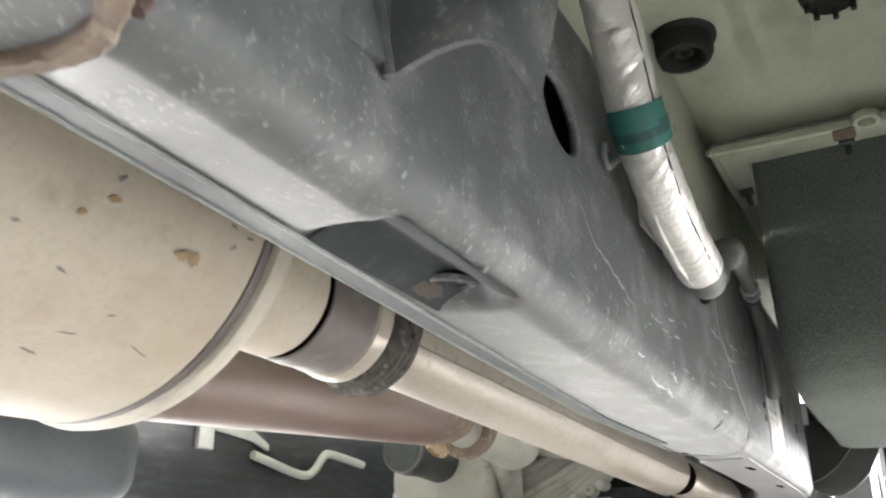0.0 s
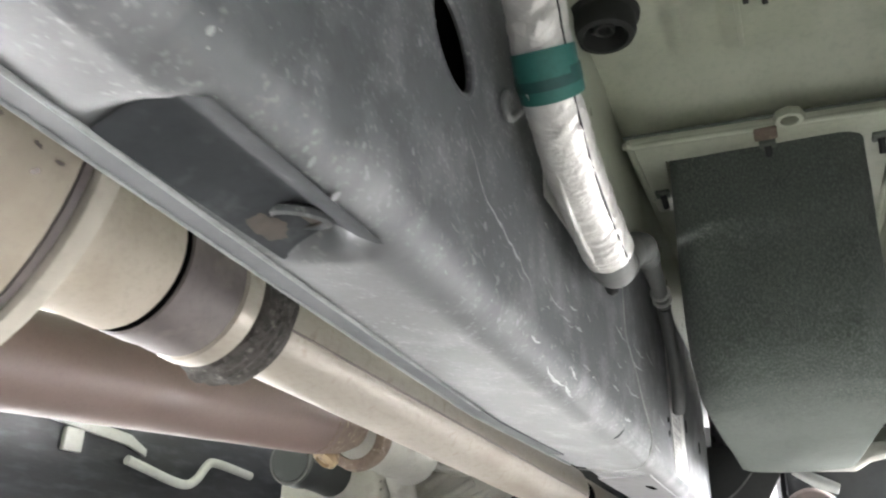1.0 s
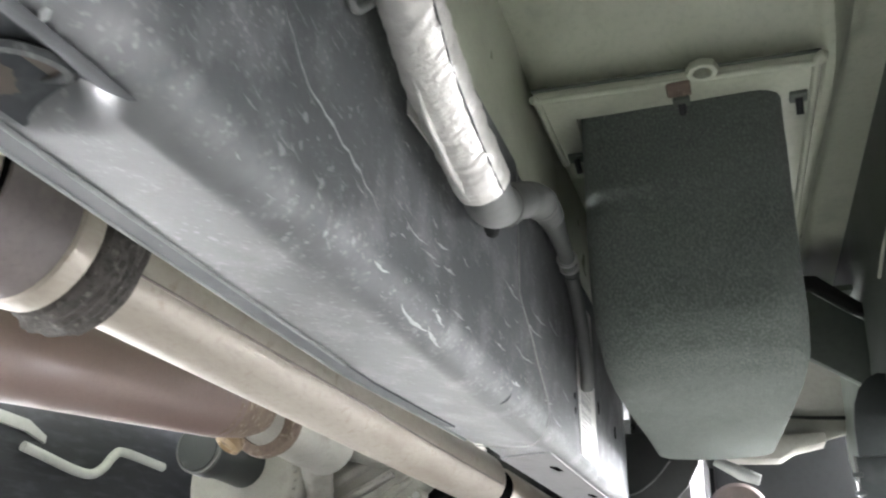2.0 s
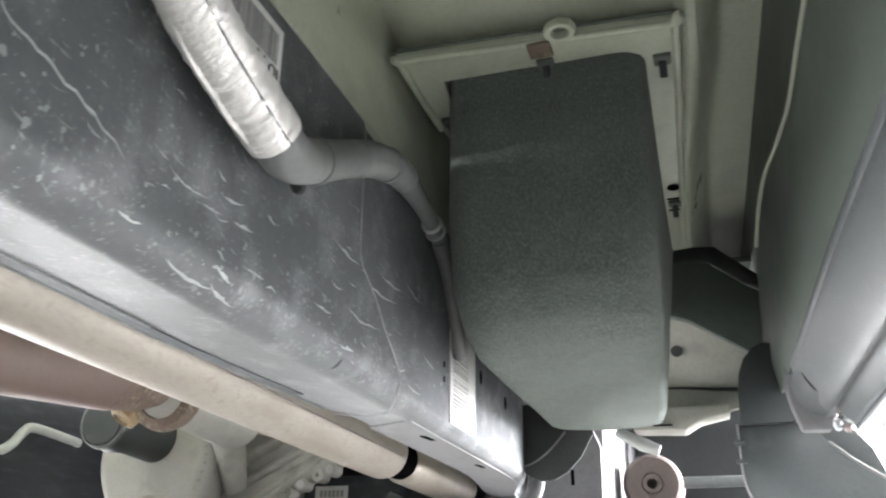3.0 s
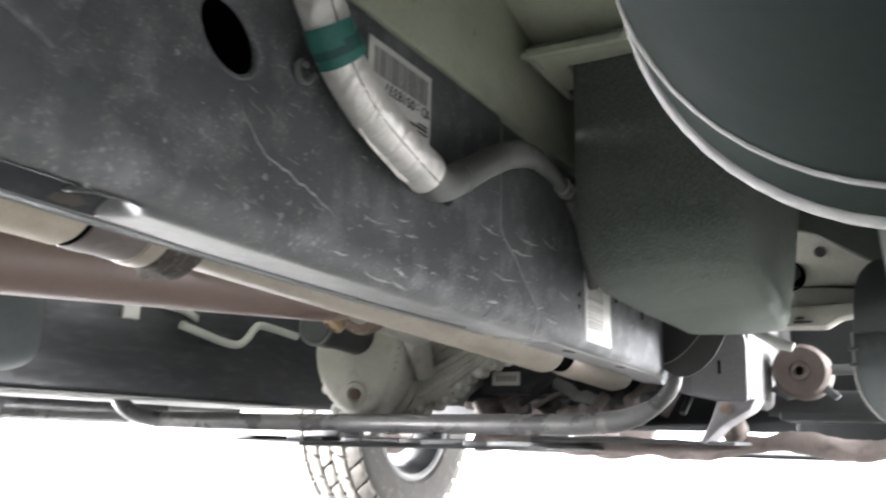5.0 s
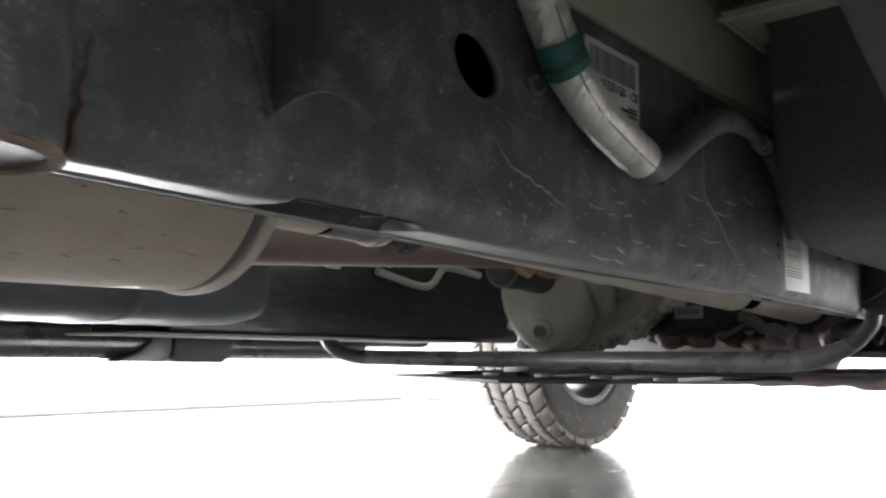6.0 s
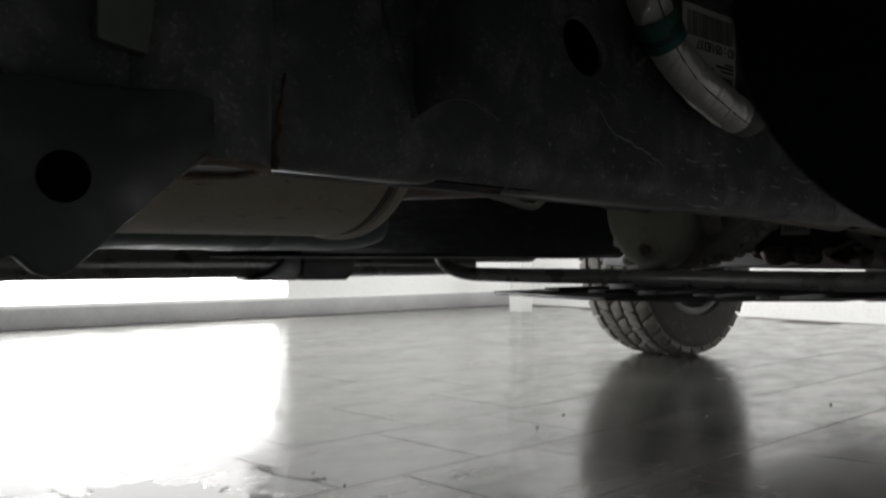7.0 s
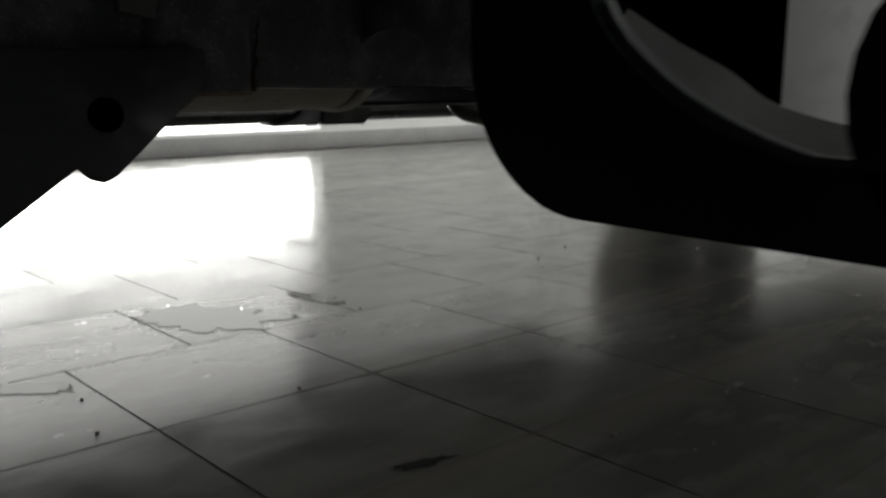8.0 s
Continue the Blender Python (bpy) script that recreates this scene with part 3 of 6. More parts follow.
for k in range(28):
    a = 2 * math.pi * k / 28
    r = 1 + 0.35 * noise.noise((math.cos(a) * 2, math.sin(a) * 2, 3)) + 0.2 * noise.noise((math.cos(a) * 7, math.sin(a) * 7, 8))
    x, y = -0.0410 + 0.0045 * r * math.cos(a), 1.203 + 0.0085 * r * math.sin(a)
    rust_ring.append(bm.verts.new((x, y, under(x, y) + 0.92 * pocket_deep(x) - 0.0014)))
bm.faces.new(rust_ring)
part("rust_bloom", bm, WELD, rail, "rust bloom beside the drain hole", smooth=False)
strip = bmesh.new()
rows = []
for y in [0.2] + lin(0.9, 1.62, 13):
    xa, xb = rail_in(y) - 0.0006, rail_in(y) + 0.0112
    rows.append([strip.verts.new(p) for p in ((xa, y, under(xa, y) - 0.0006), (xb, y, under(xb, y) - 0.0006), (xb, y, under(xb, y) + 0.0004), (xa, y, under(xa, y) + 0.0004))])
for a, b in zip(rows, rows[1:]):
    for k in range(4):
        strip.faces.new((a[k], a[(k + 1) % 4], b[(k + 1) % 4], b[k]))
part("lap_flange", strip, FRAME_STRIP, rail, "bare narrow edge strip")
for off, end_y in ((0.0003, 1.67), (0.0114, 1.46)):
    part("edge_bead", tube([(rail_in(y) + off, y, under(rail_in(y) + off, y) - 0.0004) for y in lin(0.9, end_y, 9)], 0.0010, 8), FLECK, rail, "pale worn edge line")

front_ys = lin(1.55, 1.9, 14) + lin(1.95, 2.36, 14)


def front_section(y):
    k = step(1.66, 2.25, y)
    return rail_section(rail_in(y) + 0.002 - 0.004 * k - 0.045 * step(2.0, 2.36, y), -0.0022 - 0.070 * step(2.01, 2.33, y), rail_low(y) + 0.002 - 0.006 * k, RAIL_Z1 - 0.003, 0.010, 0.006, 0.010)


part("front_section", rail_skin(front_ys, front_section, lambda y, x, z, nx, nz: 0.0006 * noise.noise((y * 14, z * 14, x * 14 + 5))), FRAME, rail)
# pale strip below the front section: floor light put into its colour
strip = bmesh.new()
rows = []
for y in lin(1.70, 2.35, 14):
    xa = rail_in(y) + 0.004 - 0.049 * step(2.0, 2.36, y)
    xb = min(-0.014 - 0.058 * step(2.01, 2.33, y), xa + 0.055)
    xa += 0.9 * (xb - xa) * step(1.735, 1.70, y)
    low = rail_low(y) + 0.002 - 0.006 * step(1.66, 2.25, y)
    rows.append([strip.verts.new((x, y, low + rise(y) * max(0.0, -x - RAIL_R) * step(0.0, 0.02, -x) + dz)) for x, dz in ((xa, -0.0012), (xb, -0.0010), (xb, 0.0010), (xa, 0.0010))])
for a, b in zip(rows, rows[1:]):
    for k in range(4):
        strip.faces.new((a[k], a[(k + 1) % 4], b[(k + 1) % 4], b[k]))
strip.faces.new(rows[-1])
part("bottom_strip", strip, PALE_RAIL, rail, "underside strip coloured pale for the floor's light")
for y in (1.765, 1.93):
    part("drain_slot", prism([(-0.030, y), (-0.024, y), (-0.022, y + 0.022), (-0.028, y + 0.022)], "z", under(-0.026, y) - 0.006 * step(1.66, 2.25, y) + 0.0008, under(-0.026, y) + 0.004, 0.0003, seg=1), VOID_SHADE, rail, "dark drain slot")
seam_line = []
for i in range(40):
    v = 0.560 - 0.225 * i / 39
    x, _, z = on_rail(1.57, v, 0.0)
    y = lap_end(1.62, x, z)
    x, _, z = on_rail(1.57, v, 0.0003)
    seam_line.append((x, y, z - 0.016 * (y - 1.57) * step(0.455, 0.43, z)))
part("lap_edge", tube(seam_line, 0.0006, 6), SPLASH, rail, "thin pale edge of the lapped joint")
# pilot holes near the front
for y, z, r in ((1.742, 0.448, 0.0015), (1.742, 0.436, 0.0015), (1.854, 0.4625, 0.0040), (1.950, 0.457, 0.0038), (1.79, 0.43, 0.0012)):
    part("pilot_hole", lathe([(r, 0.0), (r, 0.0006), (0, 0.0006)], (-0.0024, y, z), (1, 0, 0), 12, squash=1.7), VOID_SHADE, rail, "small dark pilot hole")

# flaked paint: one long ragged chip, and small curved chips scattered over the web
chip_line = [(1.262, 0.470), (1.270, 0.458), (1.284, 0.447), (1.298, 0.444), (1.308, 0.4405), (1.318, 0.4385), (1.328, 0.435), (1.337, 0.4315), (1.343, 0.4285)]


def flake(pts, w, x=0.0016):
    bm = bmesh.new()
    n = len(pts)
    top, low = [], []
    for i, (y, z) in enumerate(pts):
        k = math.sin(math.pi * (i + 0.35) / (n - 0.3)) ** 0.6
        j = 0.35 + 1.5 * abs(noise.noise((y * 420, z * 420, 1)))
        z += 0.0022 * noise.noise((y * 150, z * 150, 4))
        top.append(bm.verts.new((x, y, z + w * k * j)))
        low.append(bm.verts.new((x, y, z - w * k * (1.4 - j * 0.5))))
    for i in range(n - 1):
        bm.faces.new((low[i], low[i + 1], top[i + 1], top[i]))
    return bm


part("long_chip", flake([(p.x, p.y) for p in spline([(y, z, 0) for y, z in chip_line], 6)], 0.0007), SCUFF, rail, "long ragged pale paint chip")
rnd = random.Random(7)
chips = bmesh.new()
splashes = bmesh.new()


def crescent(bm, y, v, size, turn, bend, w, lift=0.0009):
    """A curved flake on the rail's skin, thick in the middle and ragged."""
    if (1.105 < y < 1.235 and v < 0.402) or (y - HOLE_Y) ** 2 + (v - HOLE_Z) ** 2 < 0.026 ** 2 or (1.08 < y < 1.20 and v > 0.43):
        return
    n = 10
    top, low = [], []
    for i in range(n + 1):
        t = i / n * 2 - 1
        a, b = t * size, bend * size * (1 - t * t) + 0.05 * size * noise.noise((t * 3, y * 90, v * 90))
        yy, zz = y + a * math.cos(turn) - b * math.sin(turn), v + a * math.sin(turn) + b * math.cos(turn)
        k = max(0.10, 1 - abs(t) ** 1.5) * w * rnd.uniform(0.5, 1.3)
        top.append(bm.verts.new(on_rail(yy - k * math.sin(turn), zz + k * math.cos(turn), lift)))
        low.append(bm.verts.new(on_rail(yy, zz, lift)))
    for i in range(n):
        bm.faces.new((low[i], low[i + 1], top[i + 1], top[i]))


# the plain large flakes: place along the rail, height on its skin, half length, turn
for y, v, size, turn in ((1.384, 0.438, 0.0152, -0.05), (1.402, 0.434, 0.0084, 0.1), (1.354, 0.410, 0.0074, 0.0), (1.400, 0.403, 0.0186, -0.06), (1.425, 0.402, 0.0126, -0.18), (1.418, 0.410, 0.0080, -0.24), (1.443, 0.419, 0.0069, -0.08),
                         (1.541, 0.467, 0.0189, -0.05), (1.619, 0.476, 0.025, 0.02), (1.601, 0.463, 0.030, 0.02), (1.529, 0.443, 0.0090, -0.05), (1.513, 0.424, 0.0121, 0.0), (1.568, 0.435, 0.0250, 0.0), (1.666, 0.483, 0.0194, -0.1),
                         (1.417, 0.445, 0.0093, 0.2), (1.427, 0.436, 0.009, 0.1), (1.451, 0.450, 0.0050, -0.31), (1.548, 0.411, 0.0104, 0.05), (1.701, 0.440, 0.0158, -0.21), (1.669, 0.412, 0.0145, -0.07), (1.635, 0.420, 0.0180, 0.12)):
    crescent(chips, y, v, size * 0.95, turn, rnd.uniform(-0.24, -0.10), 0.0014 * rnd.uniform(0.7, 1.2) + size * 0.025)
for i in range(20):
    y = rnd.uniform(1.30, 1.62)
    crescent(chips, y, rnd.uniform(0.415, 0.475), rnd.uniform(0.0025, 0.006), rnd.uniform(-0.5, 0.2), rnd.choice((-0.35, -0.25, 0.15)), rnd.uniform(0.0006, 0.0014))


def fleck(bm, y, v, size, lift=0.0008):
    """A small uneven dried spot on the rail's skin."""
    if (1.105 < y < 1.235 and v < 0.402) or (y - HOLE_Y) ** 2 + (v - HOLE_Z) ** 2 < 0.026 ** 2 or (1.06 < y < 1.20 and v > 0.432) or y < 1.03:
        return
    a0, sq = rnd.uniform(0, 6.3), rnd.uniform(0.45, 1.0)
    ring = []
    for k in range(9):
        a = 2 * math.pi * k / 9
        r = size * rnd.uniform(0.7, 1.2)
        u, w = r * math.cos(a), r * sq * math.sin(a)
        ring.append(bm.verts.new(on_rail(y + u * math.cos(a0) - w * math.sin(a0), v + u * math.sin(a0) + w * math.cos(a0), lift)))
    bm.faces.new(ring)


for i in range(480):
    fleck(splashes, rnd.uniform(1.03, 1.64), rnd.uniform(0.375, 0.56), 0.0004 + 0.0017 * rnd.random() ** 4)
for i in range(560):
    fleck(splashes, 1.60 - 0.33 * rnd.random() ** 1.3, rnd.uniform(0.346, 0.430), 0.0004 + 0.0017 * rnd.random() ** 3)
for i in range(60):
    fleck(splashes, rnd.uniform(1.66, 2.0), rnd.uniform(0.40, 0.50), 0.0006 + 0.0022 * rnd.random() ** 2)
for i in range(170):
    crescent(splashes, rnd.uniform(1.22, 1.68), rnd.uniform(0.40, 0.51), rnd.uniform(0.0015, 0.0050), rnd.uniform(-0.6, 0.2), rnd.uniform(-0.3, -0.1), rnd.uniform(0.0004, 0.0010))
tagged(part("chipped_paint", chips, SCUFF, rail, "small curved pale paint chips", smooth=False), kind="stuff")
tagged(part("mud_splash", splashes, FLECK, rail, "dried mud splashes", smooth=False), kind="stuff")


def barcode_label(y0, y1, z0, z1, x, bars_z0, bars_z1, ink_lines, text, seed):
    lab = part("barcode_label", box(x - 0.0008, x + 0.0004, y0, y1, z0, z1, 0.0003, 1), LABEL, rail, "white paper barcode label")
    bm = bmesh.new()
    rr = random.Random(seed)
    y = y0 + 0.006
    while y < y1 - 0.006:
        w = rr.choice((0.0004, 0.0007, 0.0011))
        box(x + 0.0004, x + 0.0007, y, y + w, bars_z0, bars_z1, 0, 1, bm)
        y += w + rr.choice((0.0005, 0.0008, 0.0012))
    tagged(part("barcode", bm, INK_GREY, lab, smooth=False), kind="stuff")
    bm = bmesh.new()
    for a, b, c, d in ink_lines:
        box(x + 0.0004, x + 0.0007, a, b, c, d, 0, 1, bm)
    if ink_lines:
        part("print_lines", bm, INK, lab, smooth=False)
    if text:
        words, ty, tz, size = text
        cu = bpy.data.curves.new("words", "FONT")
        cu.body, cu.size, cu.extrude = words, size, 0.0002
        ob = new("printed_id", cu)
        dg = bpy.context.evaluated_depsgraph_get()
        me = bpy.data.meshes.new_from_object(ob.evaluated_get(dg))
        bpy.data.objects.remove(ob)
        me.transform(Matrix(((0, 0, 1, x + 0.0007), (-1, 0, 0, ty), (0, -1, 0, tz), (0, 0, 0, 1))))
        me.materials.clear()
        me.materials.append(INK)
        ob = new("printed_id", me)
        ob.parent = lab
        me.transform(Matrix.Translation(-(rail.location)))
    return lab


barcode_label(1.368, 1.445, 0.488, 0.556, 0.0012, 0.532, 0.551,
              [(1.415, 1.441, 0.5125, 0.5145), (1.421, 1.441, 0.5095, 0.511), (1.428, 1.441, 0.5155, 0.517), (1.40, 1.412, 0.5095, 0.511)] + [(1.40 + 0.0021 * i, 1.4009 + 0.0021 * i, 0.491, 0.506) for i in range(19)],
              ("ID : 0518337", 1.4425, 0.5300, 0.0106), 3)
lab2 = part("barcode_label", box(-0.0040, -0.0012, 1.757, 1.832, 0.404, 0.545, 0.0003, 1), LABEL, rail, "tall white paper barcode label")
bm = bmesh.new()
rr = random.Random(5)
z = 0.418
while z < 0.535:
    w = rr.choice((0.0006, 0.0010, 0.0016))
    box(-0.0012, -0.0009, 1.763, 1.808, z, z + w, 0, 1, bm)
    z += w + rr.choice((0.0009, 0.0013, 0.002))
tagged(part("barcode", bm, INK_GREY, lab2, smooth=False), kind="stuff")
# ---- body mount bracket on the rail ----
mount = thing("body_mount_bracket", "dusty dark grey pressed body mount bracket welded to the rail", "bracket", (0.03, 1.12, 0.45))
plan = [(0.0005, 1.1065), (0.008, 1.1075), (0.016, 1.1085), (0.024, 1.110), (0.029, 1.112), (0.033, 1.1155), (0.0355, 1.120), (0.0365, 1.125), (0.0370, 1.131), (0.0372, 1.137)]
foot = [0.4365, 0.4395, 0.4425, 0.4440, 0.4445, 0.4440, 0.4425, 0.4400, 0.4380, 0.4350]
bm = bmesh.new()
rows = []
for q in range(9):
    row = []
    for (x, y), z0 in zip(plan, foot):
        z = z0 + (0.566 - z0) * q / 8
        grow = max(0.0, y - 1.1185) / 0.0185
        row.append(bm.verts.new((x, y + grow * 0.053 * (z - z0) / 0.13, z)))
    rows.append(row)
for a, b in zip(rows, rows[1:]):
    for k in range(len(plan) - 1):
        bm.faces.new((a[k], a[k + 1], b[k + 1], b[k]))
bmesh.ops.recalc_face_normals(bm, faces=bm.faces)
bmesh.ops.solidify(bm, geom=bm.faces[:], thickness=0.0025)
part("bent_plate", bm, FRAME, mount, "plate bent round its rear corner")
part("top_plate", box(0.0004, 0.085, 1.04, 1.215, 0.560, 0.568, 0.002), FRAME, mount)
part("lip", tube([(0.003, 1.060, 0.565), (0.003, 1.085, 0.50), (0.003, 1.106, 0.437)], 0.0020, 8), FRAME, mount)
part("weld_fillet", prism([(0.0, 1.085), (0.004, 1.105), (0.0, 1.107)], "z", 0.44, 0.565, 0.0008), FRAME, mount)

# ---- spring hanger at the rail's rear ----
hanger = thing("spring_hanger", "dark grey steel leaf spring hanger plate under the rail", "spring hanger", (0.02, 0.92, 0.40))
plate_pts = [(0.982, 0.412), (0.974, 0.402), (0.925, 0.357), (0.918, 0.354), (0.911, 0.356), (0.904, 0.363), (0.80, 0.290), (0.70, 0.30), (0.70, 0.426), (0.945, 0.4285), (0.970, 0.4310), (0.981, 0.4290)]
part("outer_plate", prism(plate_pts, "x", 0.016, 0.022, 0.0015), HANGER, hanger)
part("inner_plate", prism([(y - 0.006, z + 0.004) for y, z in plate_pts], "x", -0.066, -0.060, 0.0015), HANGER, hanger)
part("plate_hole", lathe([(0.0098, 0.0), (0.0098, 0.0012), (0, 0.0012)], (0.0215, 0.921, 0.392), (1, 0, 0), 24), VOID_SHADE, hanger, "round dark access hole")
part("gusset", prism([(0.95, 0.427), (0.978, 0.427), (0.972, 0.402), (0.93, 0.41)], "x", -0.06, 0.02, 0.002), HANGER, hanger)
part("corner_bead", tube([(0.012, 0.984, 0.406), (0.019, 0.976, 0.403), (0.0195, 0.966, 0.3955)], 0.0016, 8), EDGE, hanger, "worn bright lower corner")
# tab in a paler tone than the hanger: its lit look is colour
part("upper_tab", prism([(0.937, 0.4490), (0.9575, 0.4455), (0.961, 0.470), (0.961, 0.560), (0.937, 0.560)], "x", 0.003, 0.010, 0.0012), CAB_DARK, hanger, "green-grey tab above the plate, coloured paler as if lit")
part("spring_leaf", box(-0.045, 0.012, 0.30, 0.90, 0.375, 0.387, 0.003), HANGER, hanger)
boss = thing("cross_tube_end", "rusty-edged tube end welded through the rail", "tube end", (0.0, 1.0, 0.42))
TX, TY, TZ = -0.020, 0.987, 0.4025
part("tube_wall", lathe([(0.0335, 0.001), (0.038, 0.0), (0.0392, 0.002), (0.0395, 0.16), (0.0335, 0.16), (0.0335, 0.001)], (TX, TY, TZ), (0, 0, 1), 48), FRAME, boss)
part("tube_floor", lathe([(0, 0.0035), (0.018, 0.0032), (0.030, 0.0022), (0.034, 0.0016), (0.034, 0.006), (0, 0.008)], (TX, TY, TZ), (0, 0, 1), 40), FRAME, boss, "dull grey inside of the tube end")


def flaky_ring():
    """A ragged rusty weld round the tube's lower rim."""
    bm = lathe([(0.0325, 0.004), (0.0330, 0.0), (0.0345, -0.0012), (0.0365, -0.0006), (0.0385, -0.0010), (0.0396, 0.0003), (0.0388, 0.0026)], (TX, TY, TZ), (0, 0, 1), 150)
    for v in bm.verts:
        k = noise.noise(v.co * 190) + 0.8 * noise.noise(v.co * 430)
        v.co += Vector((v.co.x - TX, v.co.y - TY, -0.02)).normalized() * 0.0008 * k
    return bm


part("rust_ring", flaky_ring(), RUST, boss, "flaky rusty weld round the rim")
bm = tube([(0.0006, 1.0215 + 0.0005 * i + 0.0009 * math.sin(i * 1.7), 0.404 + 0.0038 * i) for i in range(13)], [0.0017 * (1 - 0.06 * i) * (1 + 0.2 * math.sin(i * 2.3)) for i in range(13)], 10)
for v in bm.verts:
    v.co += Vector((0.0006, 0.0014, 0)) * noise.noise(v.co * 260)
part("weld_bead", bm, RUST_STREAK, boss, "brown rusting weld bead")

# ---- foil-wrapped hose and its tail ----
hose = thing("wrapped_hose", "silver foil-wrapped hose with green tape clipped to the rail", "hose", (0.03, 1.35, 0.47))
foil_path = spline([(0.019, 1.225, 0.66), (0.020, 1.262, 0.590), (0.021, 1.284, 0.552), (0.021, 1.311, 0.516), (0.021, 1.340, 0.495), (0.0215, 1.376, 0.4815), (0.0225, 1.399, 0.4735), (0.0235, 1.4105, 0.4695)], 22)
radii = [0.0134 * (1 + 0.02 * math.sin(i * 0.33) * (0.5 + 0.5 * math.sin(i * 0.8))) for i in range(len(foil_path))]
for i, k in enumerate((0.72, 0.86, 0.93, 0.97)):
    radii[-1 - i] *= k
bm = tube(foil_path, radii, 64)
for v in bm.verts:
    c = v.co
    q = Vector((c.x * 0.5, c.y, c.z * 0.7))
    k = 0.0008 * (0.3 - abs(noise.noise(q * 150))) + 0.0004 * (0.3 - abs(noise.noise(c * 310))) + 0.0006 * noise.noise(c * 70) + 0.0016 * (0.22 - abs(noise.noise(Vector((c.x * 45, c.y * 190, c.z * 70)))))
    near = min(foil_path, key=lambda q: (q - c).length)
    v.co = c + (c - near).normalized() * k
part("foil_sleeve", bm, FOIL, hose, "crinkled silver foil sleeve")
seam_path = []
for i, p in enumerate(foil_path):
    d = (foil_path[min(i + 1, len(foil_path) - 1)] - foil_path[max(i - 1, 0)]).normalized()
    nrm = Vector((0.80, -0.12, -0.60))
    nrm = (nrm - d * nrm.dot(d)).normalized()
    seam_path.append(p + nrm * (radii[i] + 0.0001))
part("seam", tube(seam_path, 0.0005, 6), FRAME_CLEAN, hose, "raised grey overlap seam")
fin = bmesh.new()
fin_rows = []
for i, p in enumerate(foil_path):
    if p.y > 1.342:
        d = (foil_path[min(i + 1, len(foil_path) - 1)] - foil_path[max(i - 1, 0)]).normalized()
        nrm = Vector((-0.35, -0.5, -0.8))
        nrm = (nrm - d * nrm.dot(d)).normalized()
        w = 0.0022 * step(1.342, 1.36, p.y) * (1 - step(1.388, 1.41, p.y))
        fin_rows.append([fin.verts.new(p + nrm * (radii[i] * 0.9) + Vector((s, 0, 0))) for s in (-0.0004, 0.0004)] + [fin.verts.new(p + nrm * (radii[i] + w) + Vector((s, 0, 0))) for s in (0.0004, -0.0004)])
for a, b in zip(fin_rows, fin_rows[1:]):
    for k in range(4):
        fin.faces.new((a[k], a[(k + 1) % 4], b[(k + 1) % 4], b[k]))
part("foil_fin", fin, FOIL, hose, "pinched foil edge")
tape_path = [p for p in foil_path if 1.3015 < p.y < 1.3165]
mid = len(tape_path) // 2
lean = [p + Vector((0, 0.0012, 0.0)) for p in tape_path]
part("tape", tube(tape_path[:mid + 1], 0.0146, 40), TAPE, hose, "green cloth tape")
part("tape_fold", tube(lean[mid - 2:mid + 3], 0.0151, 40), TAPE_DARK, hose, "dark folded tape edge")
part("tape", tube(lean[mid + 1:], 0.0148, 40), TAPE, hose, "green cloth tape overlap")
part("clip", tube(spline([(0.003, 1.309, 0.508), (0.004, 1.303, 0.508), (0.004, 1.300, 0.503), (0.004, 1.303, 0.497), (0.004, 1.309, 0.498), (0.008, 1.312, 0.503)], 6), 0.0017, 8), HOSE, hose, "dull bent wire clip")
tail_path = spline([(0.0235, 1.404, 0.4720), (0.0225, 1.421, 0.4680), (0.019, 1.450, 0.479), (0.017, 1.505, 0.509), (0.016, 1.545, 0.528), (0.014, 1.59, 0.541), (0.012, 1.640, 0.541), (0.010, 1.69, 0.533)], 30)
tail_r = []
for i, p in enumerate(tail_path):
    base = 0.0124 - 0.0015 * step(1.40, 1.50, p.y) - 0.0048 * step(1.55, 1.66, p.y)
    tail_r.append(base + (0.0007 * math.sin(i * 2.1) if 1.505 < p.y < 1.60 else 0.0))
part("grey_tail", tube(tail_path, tail_r, 28), HOSE, hose, "grey corrugated tail")
for q in (0.30, 0.62):
    i = int(q * len(tail_path))
    part("tape_ring", tube(tail_path[i:i + 4], tail_r[i] + 0.0007, 24), HOSE, hose)
end = [p for p in tail_path if p.y > 1.665]
for k in (0, 6):
    part("clamp_ring", tube(end[k:k + 2], 0.0082, 20), PALE, hose, "pale wire clamp")
part("drop_hose", tube(spline([(0.010, 1.688, 0.531), (0.009, 1.72, 0.510), (0.008, 1.745, 0.475), (0.004, 1.765, 0.46)], 6), 0.0058, 14), HOSE, hose)
part("plug", lathe([(0, 0), (0.0036, 0), (0.0036, 0.004), (0.002, 0.006), (0, 0.006)], (0.015, 1.447, 0.4665), (0.4, 0.2, -1), 12), RUBBER, hose)

# ---- felt-covered canister box under the cab floor ----
felt = thing("felt_box", "dark grey needle-felt covered box hanging under the cab floor", "felt cover", (0.1, 1.8, 0.44))


